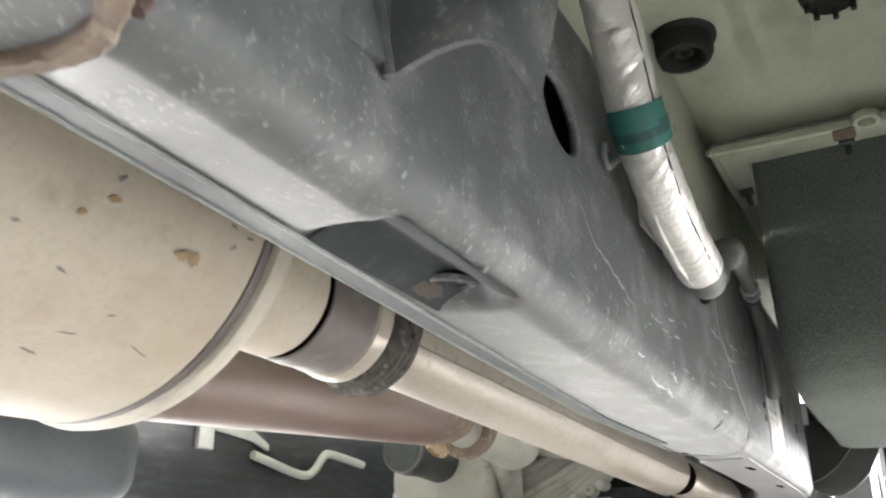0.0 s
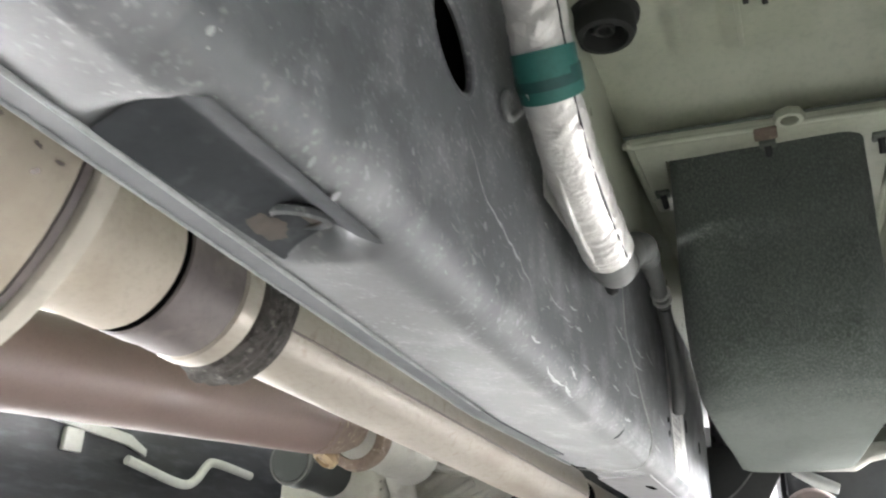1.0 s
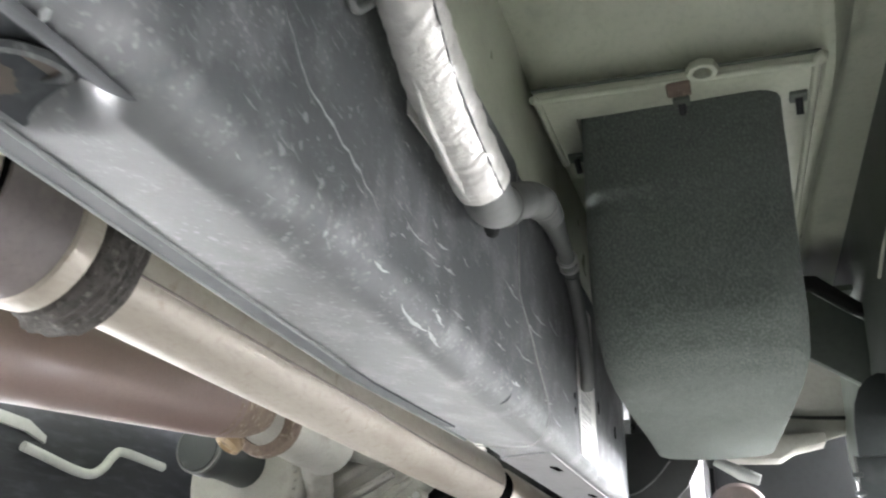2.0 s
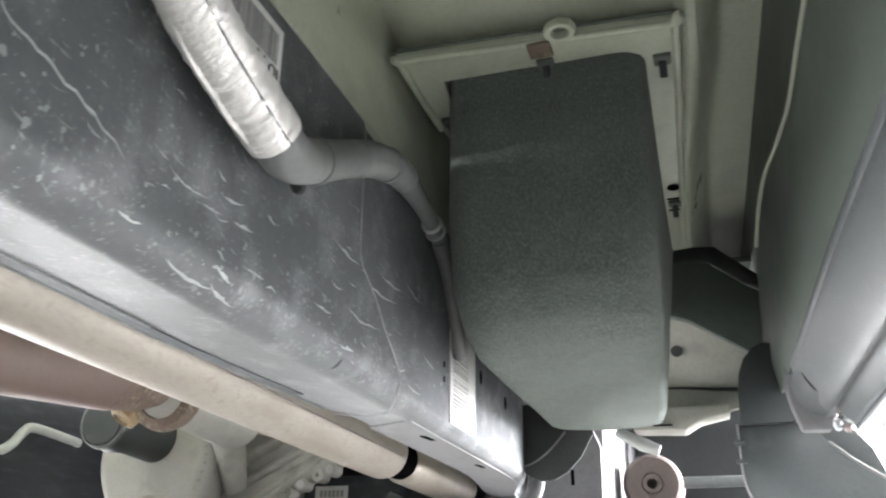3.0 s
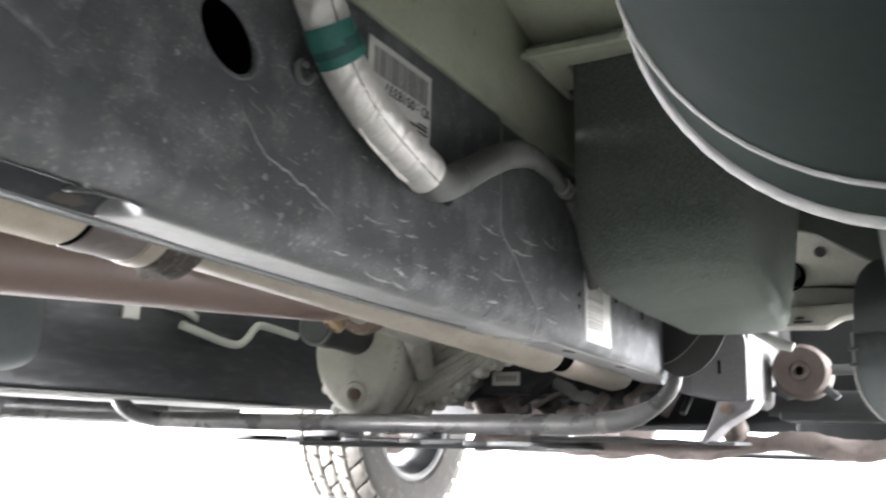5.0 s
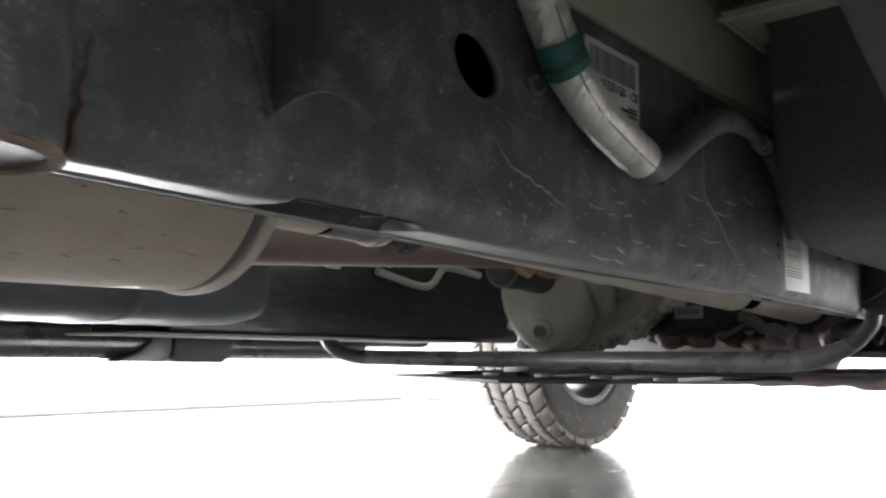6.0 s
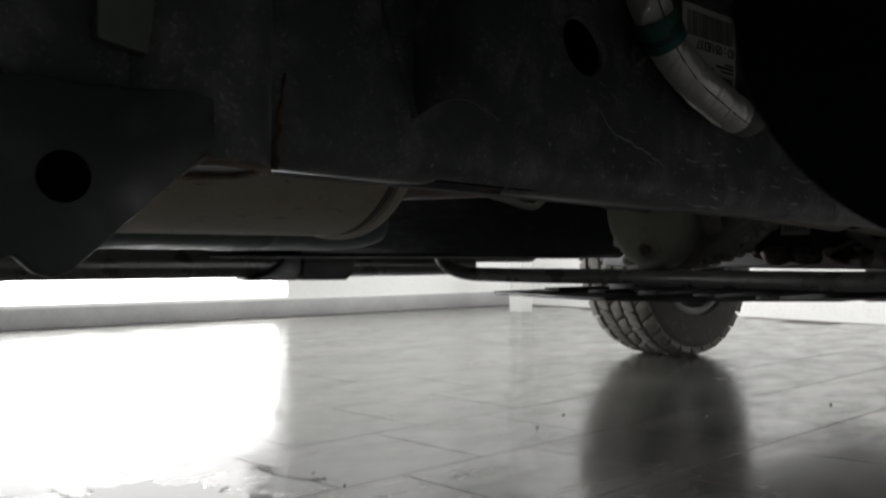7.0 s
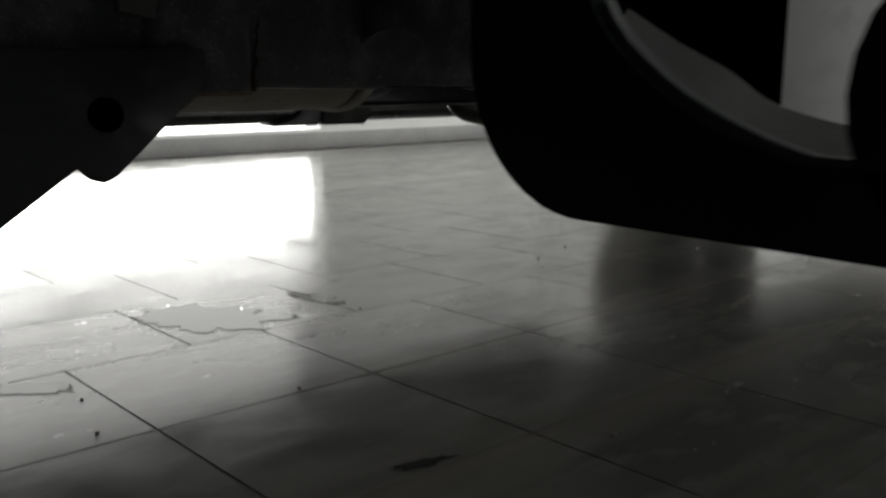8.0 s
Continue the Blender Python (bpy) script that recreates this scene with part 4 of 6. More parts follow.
def felt_box_mesh():
    bm = bmesh.new()
    rows = []
    prof = [(0.655, 0.0), (0.60, 0.012), (0.52, 0.026), (0.475, 0.036), (0.452, 0.055), (0.441, 0.085), (0.438, 0.12)]
    for z, inset in prof:
        k = (0.655 - z) / 0.217
        x0, x1 = 0.030 - 0.007 * k + inset * 0.15, 0.178 - 0.003 * k - max(0, inset - 0.03) * 0.10
        y0, y1 = 1.634 - 0.031 * min(1, k * 1.4) + inset * 0.9, 2.06 - 0.3 * inset
        rc = 0.016 + 0.018 * k
        ring = []
        for cx, cy, a0 in ((x0 + rc, y0 + rc, 180), (x1 - rc, y0 + rc, 270), (x1 - rc - 0.02 * k, y1 - rc, 0), (x0 + rc, y1 - rc, 90)):
            for i in range(8):
                a = radians(a0 + 90 * i / 7)
                ring.append((cx + rc * math.cos(a), cy + rc * math.sin(a), z))
        rows.append([bm.verts.new(p) for p in ring])
    n = len(rows[0])
    for a, b in zip(rows, rows[1:]):
        for k in range(n):
            bm.faces.new((a[k], a[(k + 1) % n], b[(k + 1) % n], b[k]))
    bm.faces.new(rows[-1])
    bm.faces.new(rows[0][::-1])
    bmesh.ops.subdivide_edges(bm, edges=bm.edges[:], cuts=2, use_grid_fill=True)
    for v in bm.verts:
        v.co += Vector((noise.noise(v.co * 25), noise.noise(v.co * 25 + Vector((3, 1, 2))), noise.noise(v.co * 25 + Vector((7, 5, 1))))) * 0.0016
    return bm


def felt_piece(keep):
    """One sewn piece of the cover: the faces whose middle height passes."""
    bm = felt_box_mesh()
    bmesh.ops.delete(bm, geom=[f for f in bm.faces if not keep(f.calc_center_median().z)], context="FACES")
    return bm


part("felt_wall", felt_piece(lambda z: z >= 0.4495), FELT, felt, "wrapped felt side wall")
part("felt_bottom", felt_piece(lambda z: z < 0.4495), FELT, felt, "rounded felt bottom")
tray = thing("mounting_tray", "olive painted steel tray flange bolted round the felt box", "mounting tray", (0.1, 1.7, 0.645))
TRAY_Z = 0.639
flange_plan = [(0.005, 1.597), (0.204, 1.609), (0.191, 2.030), (0.166, 2.030), (0.1755, 1.642), (0.030, 1.634), (0.022, 1.73), (0.008, 1.73)]
part("flange", prism(flange_plan, "z", TRAY_Z, TRAY_Z + 0.008, 0.0014), CAB, tray)
part("raised_lip", tube(spline([(0.007, 1.70, TRAY_Z), (0.0065, 1.605, TRAY_Z), (0.012, 1.6005, TRAY_Z), (0.100, 1.6055, TRAY_Z), (0.197, 1.6115, TRAY_Z), (0.2015, 1.617, TRAY_Z), (0.1965, 1.80, TRAY_Z), (0.190, 2.02, TRAY_Z)], 8), 0.0030, 10), CAB, tray, "rolled outer lip of the flange")
part("edge_groove", prism([(0.003, 1.5935), (0.205, 1.6058), (0.205, 1.6090), (0.003, 1.5968)], "z", TRAY_Z + 0.0055, TRAY_Z + 0.0075, 0.0006), CAB_DARK, tray, "dark gap behind the flange")
bm = lathe([(0.0066, -0.003), (0.0105, -0.003), (0.0118, 0.0), (0.0108, 0.006), (0.0066, 0.006), (0.0066, -0.003)], (0.126, 1.592, TRAY_Z - 0.002), (0.0, -0.35, -1), 8, squash=0.72)
bmesh.ops.bevel(bm, geom=bm.edges[:], offset=0.0009, segments=2, profile=0.5, affect="EDGES")
part("loop", bm, CAB, tray, "pressed oblong loop")
part("loop_tab", box(0.100, 0.117, 1.603, 1.620, TRAY_Z - 0.0042, TRAY_Z - 0.0008, 0.0014), RUST, tray, "rust-stained tab beside the loop")
for x, y, turn in ((0.109, 1.632, 0.0), (0.018, 1.690, 0.5), (0.1905, 1.650, 0.0), (0.186, 1.905, 0.0)):
    clip = part("clip", box(x - 0.0062, x + 0.0062, y - 0.0065, y + 0.0055, TRAY_Z - 0.0034, TRAY_Z + 0.001, 0.0012), CAB_DARK, tray, "dull push clip")
    part("stud", tube([(x, y - 0.001, TRAY_Z - 0.003), (x + 0.003 * turn, y + 0.006, TRAY_Z - 0.013)], 0.0027, 10), FRAME_CLEAN, clip)
part("side_hole", lathe([(0.0058, 0), (0.0058, -0.0016), (0, -0.0016)], (0.1865, 1.868, TRAY_Z), (0, 0, 1), 18), VOID_SHADE, tray, "dark round hole")
for y in (1.893, 1.920):
    part("pressed_line", box(0.179, 0.1935, y, y + 0.0022, TRAY_Z - 0.0012, TRAY_Z + 0.001, 0.0004, 1), VOID_SHADE, tray, "dark pressed line")

# ---- cab floor ----
cab = thing("cab_floor", "olive-beige painted pressed steel cab floor seen from below", "cab floor", (0, 1.7, 0.69))


def floor_height(x, y):
    z = 0.690 - 0.035 * step(1.56, 1.63, y) * step(-0.03, 0.02, x)
    z += 0.006 * step(0.062, 0.07, x) * (1 - step(0.088, 0.096, x)) * (1 - step(1.54, 1.58, y))
    # long rib beside the tray, bending inward at its rear end, then a fold up towards the sill
    xr = 0.213 - 0.060 * (1 - step(1.44, 1.58, y)) - 0.018 * step(1.60, 2.0, y)
    z -= 0.0065 * step(xr - 0.010, xr - 0.002, x) * (1 - step(xr + 0.002, xr + 0.010, x))
    z += 0.050 * step(xr + 0.004, xr + 0.030, x)
    z -= 0.005 * step(0.236, 0.240, x) * (1 - step(0.243, 0.247, x)) * step(1.50, 1.52, y) * (1 - step(1.66, 1.69, y))
    z += 0.012 * step(-0.30, -0.25, x) * (1 - step(-0.09, -0.04, x))
    z += 0.004 * math.exp(-((x - 0.05) / 0.006) ** 2) * step(1.30, 1.34, y) * (1 - step(1.56, 1.58, y))
    z -= 0.003 * math.exp(-(((x - 0.155) / 0.010) ** 2 + ((y - 1.555) / 0.016) ** 2))
    z -= 0.02 * (1 - step(0.90, 1.02, y))
    return z


part("floor_pan", sheet(lin(-1.15, -0.35, 9) + lin(-0.32, 0.0, 17) + lin(0.006, 0.275, 92), lin(0.75, 1.45, 22) + lin(1.47, 1.70, 24) + lin(1.74, 2.34, 12), floor_height), CAB, cab)
part("floor_beam", prism([(-0.03, 0.578), (-0.006, 0.578), (-0.006, 0.69), (-0.05, 0.69)], "y", 1.0, 2.1, 0.003), CAB, cab)
gr = part("grommet", lathe([(0.0125, -0.002), (0.0140, -0.016), (0.0165, -0.019), (0.0205, -0.018), (0.0225, -0.014), (0.0225, -0.003), (0.0255, -0.002), (0.0262, 0.004), (0, 0.006), (0, -0.002), (0.0125, -0.002)], (0.013, 1.494, 0.689), (0, 0, 1), 32), RUBBER, cab, "black ribbed rubber grommet")
part("web_ring", lathe([(0.0050, -0.013), (0.0062, -0.014), (0.0074, -0.013), (0.0074, -0.004), (0.0050, -0.004), (0.0050, -0.013)], (0.013, 1.494, 0.689), (0, 0, 1), 20), RUBBER_GREY, gr)
for k in range(3):
    a = k * math.pi / 3 + 0.4
    part("web", tube([(0.013 + 0.017 * math.cos(a), 1.494 + 0.017 * math.sin(a), 0.683), (0.013 - 0.017 * math.cos(a), 1.494 - 0.017 * math.sin(a), 0.683)], 0.0018, 8), RUBBER, gr)
gr2 = part("grommet", lathe([(0, -0.003), (0.012, -0.004), (0.018, -0.012), (0.021, -0.008), (0.023, 0.0), (0.023, 0.006), (0, 0.006)], (0.120, 1.482, 0.689), (0, 0, 1), 32), RUBBER, cab, "black rubber grommet")
for k in range(8):
    a = k * math.pi / 4
    part("tooth", box(0.120 + 0.017 * math.cos(a) - 0.002, 0.120 + 0.017 * math.cos(a) + 0.002, 1.482 + 0.017 * math.sin(a) - 0.002, 1.482 + 0.017 * math.sin(a) + 0.002, 0.672, 0.684, 0.0006, 1), RUBBER, gr2)
part("weld_seam", box(0.100, 0.1035, 1.30, 1.60, 0.6885, 0.692, 0.001), CAB, cab)

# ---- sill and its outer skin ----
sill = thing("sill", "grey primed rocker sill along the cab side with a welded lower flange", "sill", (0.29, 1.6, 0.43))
SILL_END = 1.90


def along_sill(bm):
    """Leans the drawn section with the sill, which closes in slightly towards the front."""
    for v in bm.verts:
        v.co.x -= 0.0135 * (v.co.y - 1.58)
        v.co.z += 0.006 * max(0.0, 1 - abs(v.co.y - 1.60) / 0.35) - 0.004
    return bm


def sill_run(section, y0, y1, steps=14):
    """A solid run of a sill section in short lengths, so that it follows the lean."""
    ring = [[(x, y, z) for x, z in section] for y in lin(y0, y1, steps)]
    return along_sill(loft(ring))


def loft(rings, caps=True):
    bm = bmesh.new()
    rows = [[bm.verts.new(p) for p in r] for r in rings]
    n = len(rows[0])
    for a, b in zip(rows, rows[1:]):
        for k in range(n):
            bm.faces.new((a[k], a[(k + 1) % n], b[(k + 1) % n], b[k]))
    if caps:
        bm.faces.new(rows[0][::-1])
        bm.faces.new(rows[-1])
    return bm


face = [(0.2702, 0.4590), (0.2708, 0.4555), (0.2728, 0.4515), (0.2765, 0.4450), (0.2830, 0.4345), (0.2885, 0.4262), (0.2915, 0.4222), (0.2935, 0.4205), (0.2955, 0.4205), (0.2972, 0.4222), (0.2985, 0.4240), (0.3005, 0.4235), (0.3040, 0.4175), (0.3085, 0.4135), (0.3105, 0.4115), (0.3110, 0.4040), (0.3135, 0.4040), (0.3140, 0.4120)]
part("inner_panel", sill_run(face + [(0.3140, 0.50), (0.290, 0.56), (0.272, 0.50)], 1.155, SILL_END - 0.035), SILL, sill)
part("upper_wall", sill_run([(0.2705, 0.720), (0.2705, 0.600), (0.2680, 0.550), (0.2665, 0.535), (0.2655, 0.520), (0.2650, 0.490), (0.2660, 0.480), (0.2690, 0.463), (0.2700, 0.4600), (0.290, 0.470), (0.290, 0.720)], 1.04, 2.36), CAB_DARK, sill, "green-grey sealed upper side of the sill")
part("crease", along_sill(tube([(0.2746, y, 0.4600) for y in lin(1.155, SILL_END - 0.04, 14)], 0.0056, 20)), SILL, sill, "rounded lit crease")
part("outer_skin", sill_run([(0.3142, 0.4100), (0.3250, 0.4085), (0.3320, 0.4090), (0.3350, 0.4130), (0.3365, 0.43), (0.3365, 0.50), (0.3142, 0.50)], 1.155, SILL_END - 0.02), WHITE_PAINT, sill, "pale painted outer skin turned under the sill")
part("skin_edge", along_sill(tube([(0.3335, y, 0.4095) for y in lin(1.155, SILL_END - 0.02, 14)], 0.0012, 8)), EDGE, sill, "grey sealed edge of the outer skin")
bm = tube([(0.3122 + 0.0007 * noise.noise((y * 90, 1, 2)), y, 0.4040 + 0.0008 * noise.noise((y * 130, 4, 2))) for y in lin(1.16, SILL_END - 0.035, 160)], [0.0010 + 0.0008 * abs(noise.noise((y * 210, 3, 1))) for y in lin(1.16, SILL_END - 0.035, 160)], 8)
part("flange_seam", along_sill(bm), SCUFF, sill, "ragged pale sealer along the welded seam")
# thin black bar drawn as the shade in the gap by the seam
bm = tube([(0.3105, y, 0.4064) for y in lin(1.16, SILL_END - 0.04, 60)], 0.0005, 6)
part("seam_gap", along_sill(bm), RUBBER, sill, "dark line painted for the shade beside the seam")
cap = [(0.2615, 0.452), (0.2645, 0.432), (0.2715, 0.4085), (0.2945, 0.4080), (0.2960, 0.4150), (0.3020, 0.4230), (0.3020, 0.470), (0.2640, 0.470)]
part("end_cap", prism(cap, "y", SILL_END - 0.006, SILL_END + 0.012, 0.0025), PALE_RAIL, sill, "pale pressed end plate of the sill")
part("cap_fold", loft([[(x + (0.0035 if k else 0.0), y, z + (0.006 if k else 0.0)) for x, z in ((0.2650, 0.4480), (0.2690, 0.4350), (0.2745, 0.4255), (0.2900, 0.4180), (0.2960, 0.4200), (0.2960, 0.4500))] for k, y in ((1, SILL_END - 0.060), (0, SILL_END - 0.004))]), SILL, sill, "stepped lap before the end plate")
for k, (x, z, r) in enumerate(((0.2985, 0.4115, 0.0050), (0.3050, 0.4080, 0.0042), (0.3075, 0.4190, 0.0048), (0.3005, 0.4210, 0.0036))):
    bm = bmesh.new()
    bmesh.ops.create_icosphere(bm, subdivisions=2, radius=r)
    for v in bm.verts:
        v.co = Vector((v.co.x * 0.8, v.co.y * 1.6, v.co.z)) * (1 + 0.5 * noise.noise(v.co * 200 + Vector((k, 2, 1)))) + Vector((x, SILL_END - 0.008 - 0.008 * (k % 2), z))
    part("sealer_lump", bm, SCORCH if k % 2 else SCUFF, sill, "crusted sealer lump")
part("bent_tab", prism([(0.3050, 0.4130), (0.3120, 0.4105), (0.3260, 0.4150), (0.3270, 0.4172), (0.3120, 0.4135)], "y", SILL_END - 0.022, SILL_END - 0.004, 0.0006), PALE, sill, "bent pale tab")
part("lapped_skin", sill_run([(x + 0.0004, z - 0.0008) for x, z in face[1:8]] + [(x + 0.0015, z + 0.0015) for x, z in face[7:0:-1]], 1.155, 1.385, 8), SILL, sill, "second sheet lapped over the sill")
bm = bmesh.new()
bmesh.ops.create_icosphere(bm, subdivisions=3, radius=0.007)
for v in bm.verts:
    v.co = Vector((v.co.x * 0.25, v.co.y * 0.9, v.co.z * 1.0)) * (1 + 0.4 * noise.noise(v.co * 220)) + Vector((0.2735, 1.362, 0.4560))
part("sealer_dab", bm, SPLASH, sill, "pale dab of sealer")
for y, z in ((1.60, 0.4082), (1.71, 0.4082)):
    part("skin_slot", along_sill(lathe([(0, 0.0), (0.0052, 0.0), (0.0062, 0.0016), (0.0046, 0.0026), (0, 0.0026)], (0.3235, y, z + 0.0022), (0.1, 0, -1), 20, squash=2.0)), HOSE, sill, "grey sealed slot")
hx, hy, hz = 0.3062, 1.340, 0.4138
part("sill_hole", lathe([(0.0060, -0.001), (0.0068, 0.0018), (0.0085, 0.0022), (0.0100, 0.0)], (hx, hy, hz), (-0.62, 0, -0.78), 28, squash=1.9), SILL, sill, "raised rim of the sill's access hole")
part("hole_dark", lathe([(0, 0.0), (0.0063, 0.0), (0.0063, 0.0012), (0, 0.0012)], (hx, hy, hz), (-0.62, 0, -0.78), 28, squash=1.9), VOID_SHADE, sill, "dark access hole")
cable = thing("floor_wire", "pale thin wire stapled along the floor edge", "wire", (0.25, 1.7, 0.57))
part("wire", tube(spline([(0.2700, 1.25, 0.580), (0.2695, 1.45, 0.582), (0.2685, 1.58, 0.5835), (0.2675, 1.645, 0.5835), (0.2635, 1.700, 0.5850), (0.2570, 1.755, 0.5855), (0.2530, 1.800, 0.576), (0.2512, 1.834, 0.5635), (0.2508, 1.842, 0.5605)], 8), 0.0017, 10), CAB, cable)

# ---- wheel arch liners ----
def band(outer, inner, y0, y1, bm=None):
    """A solid strip between two open outlines of equal length."""
    bm = bm or bmesh.new()
    rows = [[bm.verts.new((x, y, z)) for x, z in o] for o, y in ((outer, y0), (inner, y0), (inner, y1), (outer, y1))]
    n = len(outer)
    for a, b in ((0, 1), (1, 2), (2, 3), (3, 0)):
        for k in range(n - 1):
            bm.faces.new((rows[a][k], rows[a][k + 1], rows[b][k + 1], rows[b][k]))
    bm.faces.new([r[0] for r in rows])
    bm.faces.new([r[-1] for r in rows[::-1]])
    return bm


rear_liner = thing("rear_wheel_liner", "dark grey moulded plastic splash liner ahead of the rear wheel", "wheel liner", (0.4, 1.1, 0.45))


def trough(k, inset=0.0, top=0.64, out=0.64, n=16):
    """The liner's section: down its inner side, round the lower corner and outward. k runs from the rear rim to the front lip."""
    x0, zb, rx, ry = 0.2505 - 0.0135 * k + inset, 0.3612 - 0.0162 * k + inset, 0.058 + 0.002 * k - inset, 0.060 + 0.010 * k - inset
    pts = [(x0, top), (x0, (top + zb + ry) / 2)]
    for q in range(n + 1):
        a = radians(90 * q / n)
        pts.append((x0 + rx * (1 - math.cos(a)), zb + ry * (1 - math.sin(a))))
    return pts + [((x0 + rx + out) / 2, zb + 0.001), (out, zb + 0.003)]


LIP_Y = 1.143
rings = []
for k in lin(0, 1, 7):
    y = 1.0 + (LIP_Y - 1.0) * k
    rings.append([(x, y, z) for x, z in trough(k)] + [(x, y, z) for x, z in trough(k, 0.0035)[::-1]])
part("pan", loft(rings), PLASTIC, rear_liner)
# lighter skin inside the dark pan: the light falling in is painted on
rings = [[(x, y, z) for x, z in trough(k, 0.0042)[4:]] + [(x, y, z) for x, z in trough(k, 0.0056)[:3:-1]] for k, y in ((0.03, 1.004), (0.5, 1.07), (0.95, LIP_Y - 0.008))]
part("inner_dust", loft(rings), PLASTIC_DUSTY, rear_liner, "inside of the liner, coloured greyer as if lit")
part("front_wall", prism(trough(1.0, 0.004)[:-2] + [(0.3105, 0.3495), (0.3065, 0.64)], "y", LIP_Y - 0.006, LIP_Y - 0.002, 0.0008), PLASTIC, rear_liner)
part("edge_bead", tube([(x, LIP_Y, z) for x, z in trough(1.0)[1:]], 0.0017, 10), EDGE, rear_liner, "pale dusty rolled lip")
part("inner_bead", tube([(x, LIP_Y - 0.017, z) for x, z in trough(0.88, -0.0002)[2:]], 0.0007, 8), EDGE, rear_liner, "thin pale bead behind the lip")
opening = [(p.x, p.y) for p in spline([(0.300, 0.64, 0), (0.304, 0.50, 0), (0.309, 0.445, 0), (0.316, 0.427, 0), (0.330, 0.4135, 0), (0.346, 0.4025, 0), (0.364, 0.394, 0), (0.383, 0.3875, 0), (0.402, 0.386, 0), (0.50, 0.386, 0), (0.64, 0.386, 0)], 2)]
part("rear_rim", band(trough(0.0), opening, 0.992, 1.0), PLASTIC, rear_liner, "broad dark rear rim")
low_edge = opening[5:17]
part("rim_bead", band(low_edge, [(x + 0.0022, z + 0.0022) for x, z in low_edge], 0.996, 1.001), PLASTIC_DUSTY, rear_liner, "greyer turned edge of the rim")
# sloping crescent in a greyer tone, which carries the light behind the rim
front_curve = [(p.x, p.y) for p in spline([(0.272, 0.439, 0), (0.298, 0.424, 0), (0.321, 0.413, 0), (0.337, 0.4025, 0), (0.353, 0.397, 0), (0.372, 0.393, 0)], 3)]
rear_curve = [(p.x, p.y) for p in spline([(0.316, 0.427, 0), (0.330, 0.4135, 0), (0.346, 0.4025, 0), (0.364, 0.394, 0), (0.383, 0.3875, 0), (0.402, 0.386, 0)], 3)]
rings = []
for (xa, za), (xb, zb) in zip(rear_curve, front_curve):
    rings.append([(xa, 1.001, za), (xb, 1.06, zb), (xb, 1.06, zb - 0.003), (xa, 1.001, za - 0.003)])
part("rim_return", loft(rings), RUBBER_GREY, rear_liner, "sloping return behind the rim, coloured greyer as if lit")
part("rim_lobe", prism([(0.434 + 0.036 * math.cos(a), 0.405 + 0.040 * math.sin(a)) for a in lin(0, 2 * math.pi, 25)[:-1]], "y", 0.992, 1.0, 0.001), PLASTIC, rear_liner, "dark rounded outer lobe of the rim")
part("outer_post", prism([(0.3135, 1.112), (0.3380, 1.151), (0.3380, 1.153), (0.3135, 1.153)], "z", 0.354, 0.64, 0.001), WHITE_PAINT, rear_liner, "pale painted body edge behind the rim")

front_liner = thing("front_wheel_liner", "dark grey moulded plastic liner behind the front wheel", "wheel liner", (0.35, 2.0, 0.4))
front_edge = [(0.221, 0.43)] + [(0.291 + 0.070 * math.cos(radians(180 + 7.5 * k)), 0.388 + 0.070 * math.sin(radians(180 + 7.5 * k))) for k in range(13)] + [(0.641, 0.318)]
part("lower_plate", prism(front_edge + [(0.641, 0.346), (0.46, 0.352), (0.40, 0.358), (0.355, 0.370), (0.325, 0.388), (0.300, 0.410), (0.285, 0.43)], "y", 1.978, 1.986, 0.001), PLASTIC_DUSTY, front_liner)
part("upper_plate", prism([(0.224, 0.428), (0.225, 0.458), (0.228, 0.478), (0.234, 0.493), (0.243, 0.503), (0.253, 0.508), (0.264, 0.506), (0.275, 0.498), (0.290, 0.472), (0.31, 0.43)], "y", 1.970, 1.978, 0.001), PLASTIC_DUSTY, front_liner)
part("arch_web", prism([(0.285, 0.430), (0.300, 0.410), (0.325, 0.388), (0.350, 0.373), (0.338, 0.405), (0.318, 0.432)], "y", 1.987, 1.992, 0.0008), PLASTIC_DUSTY, front_liner)
part("arch_edge", tube(spline([(0.300, 1.975, 0.410), (0.325, 1.973, 0.388), (0.355, 1.971, 0.370), (0.40, 1.970, 0.358), (0.46, 1.970, 0.352)], 6), 0.0014, 8), EDGE, front_liner, "pale worn moulding edge")
part("bead", tube([(x, 1.978, z) for x, z in front_edge], 0.0012, 8), EDGE, front_liner, "pale worn lower edge")
for z in (0.412, 0.395):
    part("tab", box(0.2165, 0.226, 1.975, 1.98, z - 0.0022, z + 0.0022, 0.0008), PLASTIC_DUSTY, front_liner)

# ---- exhaust ----
muffler = thing("muffler", "dusty beige aluminised steel oval muffler with rolled end rims", "muffler", (-0.27, 0.8, 0.475))
MX, MZ, MA, MB = -0.270, 0.478, 0.146, 0.097


def oval(k, y, n=56):
    y -= 0.039
    return [(MX + 0.19 * (y - 1.25) + MA * k * math.copysign(abs(math.cos(a)) ** 0.92, math.cos(a)), y - 0.19 * MA * k * math.cos(a), MZ + MB * k * math.copysign(abs(math.sin(a)) ** 0.92, math.sin(a))) for a in [2 * math.pi * i / n for i in range(n)]]


part("shell", loft([oval(1.0, y) for y in lin(0.55, 1.272, 12)]), ALUM, muffler)
part("end_rim", loft([oval(0.985, 1.2775), oval(1.0, 1.2775), oval(1.026, 1.279), oval(1.034, 1.283), oval(1.028, 1.287), oval(1.0, 1.289), oval(0.97, 1.287)]), ALUM_RIM, muffler, "pale rolled end rim")
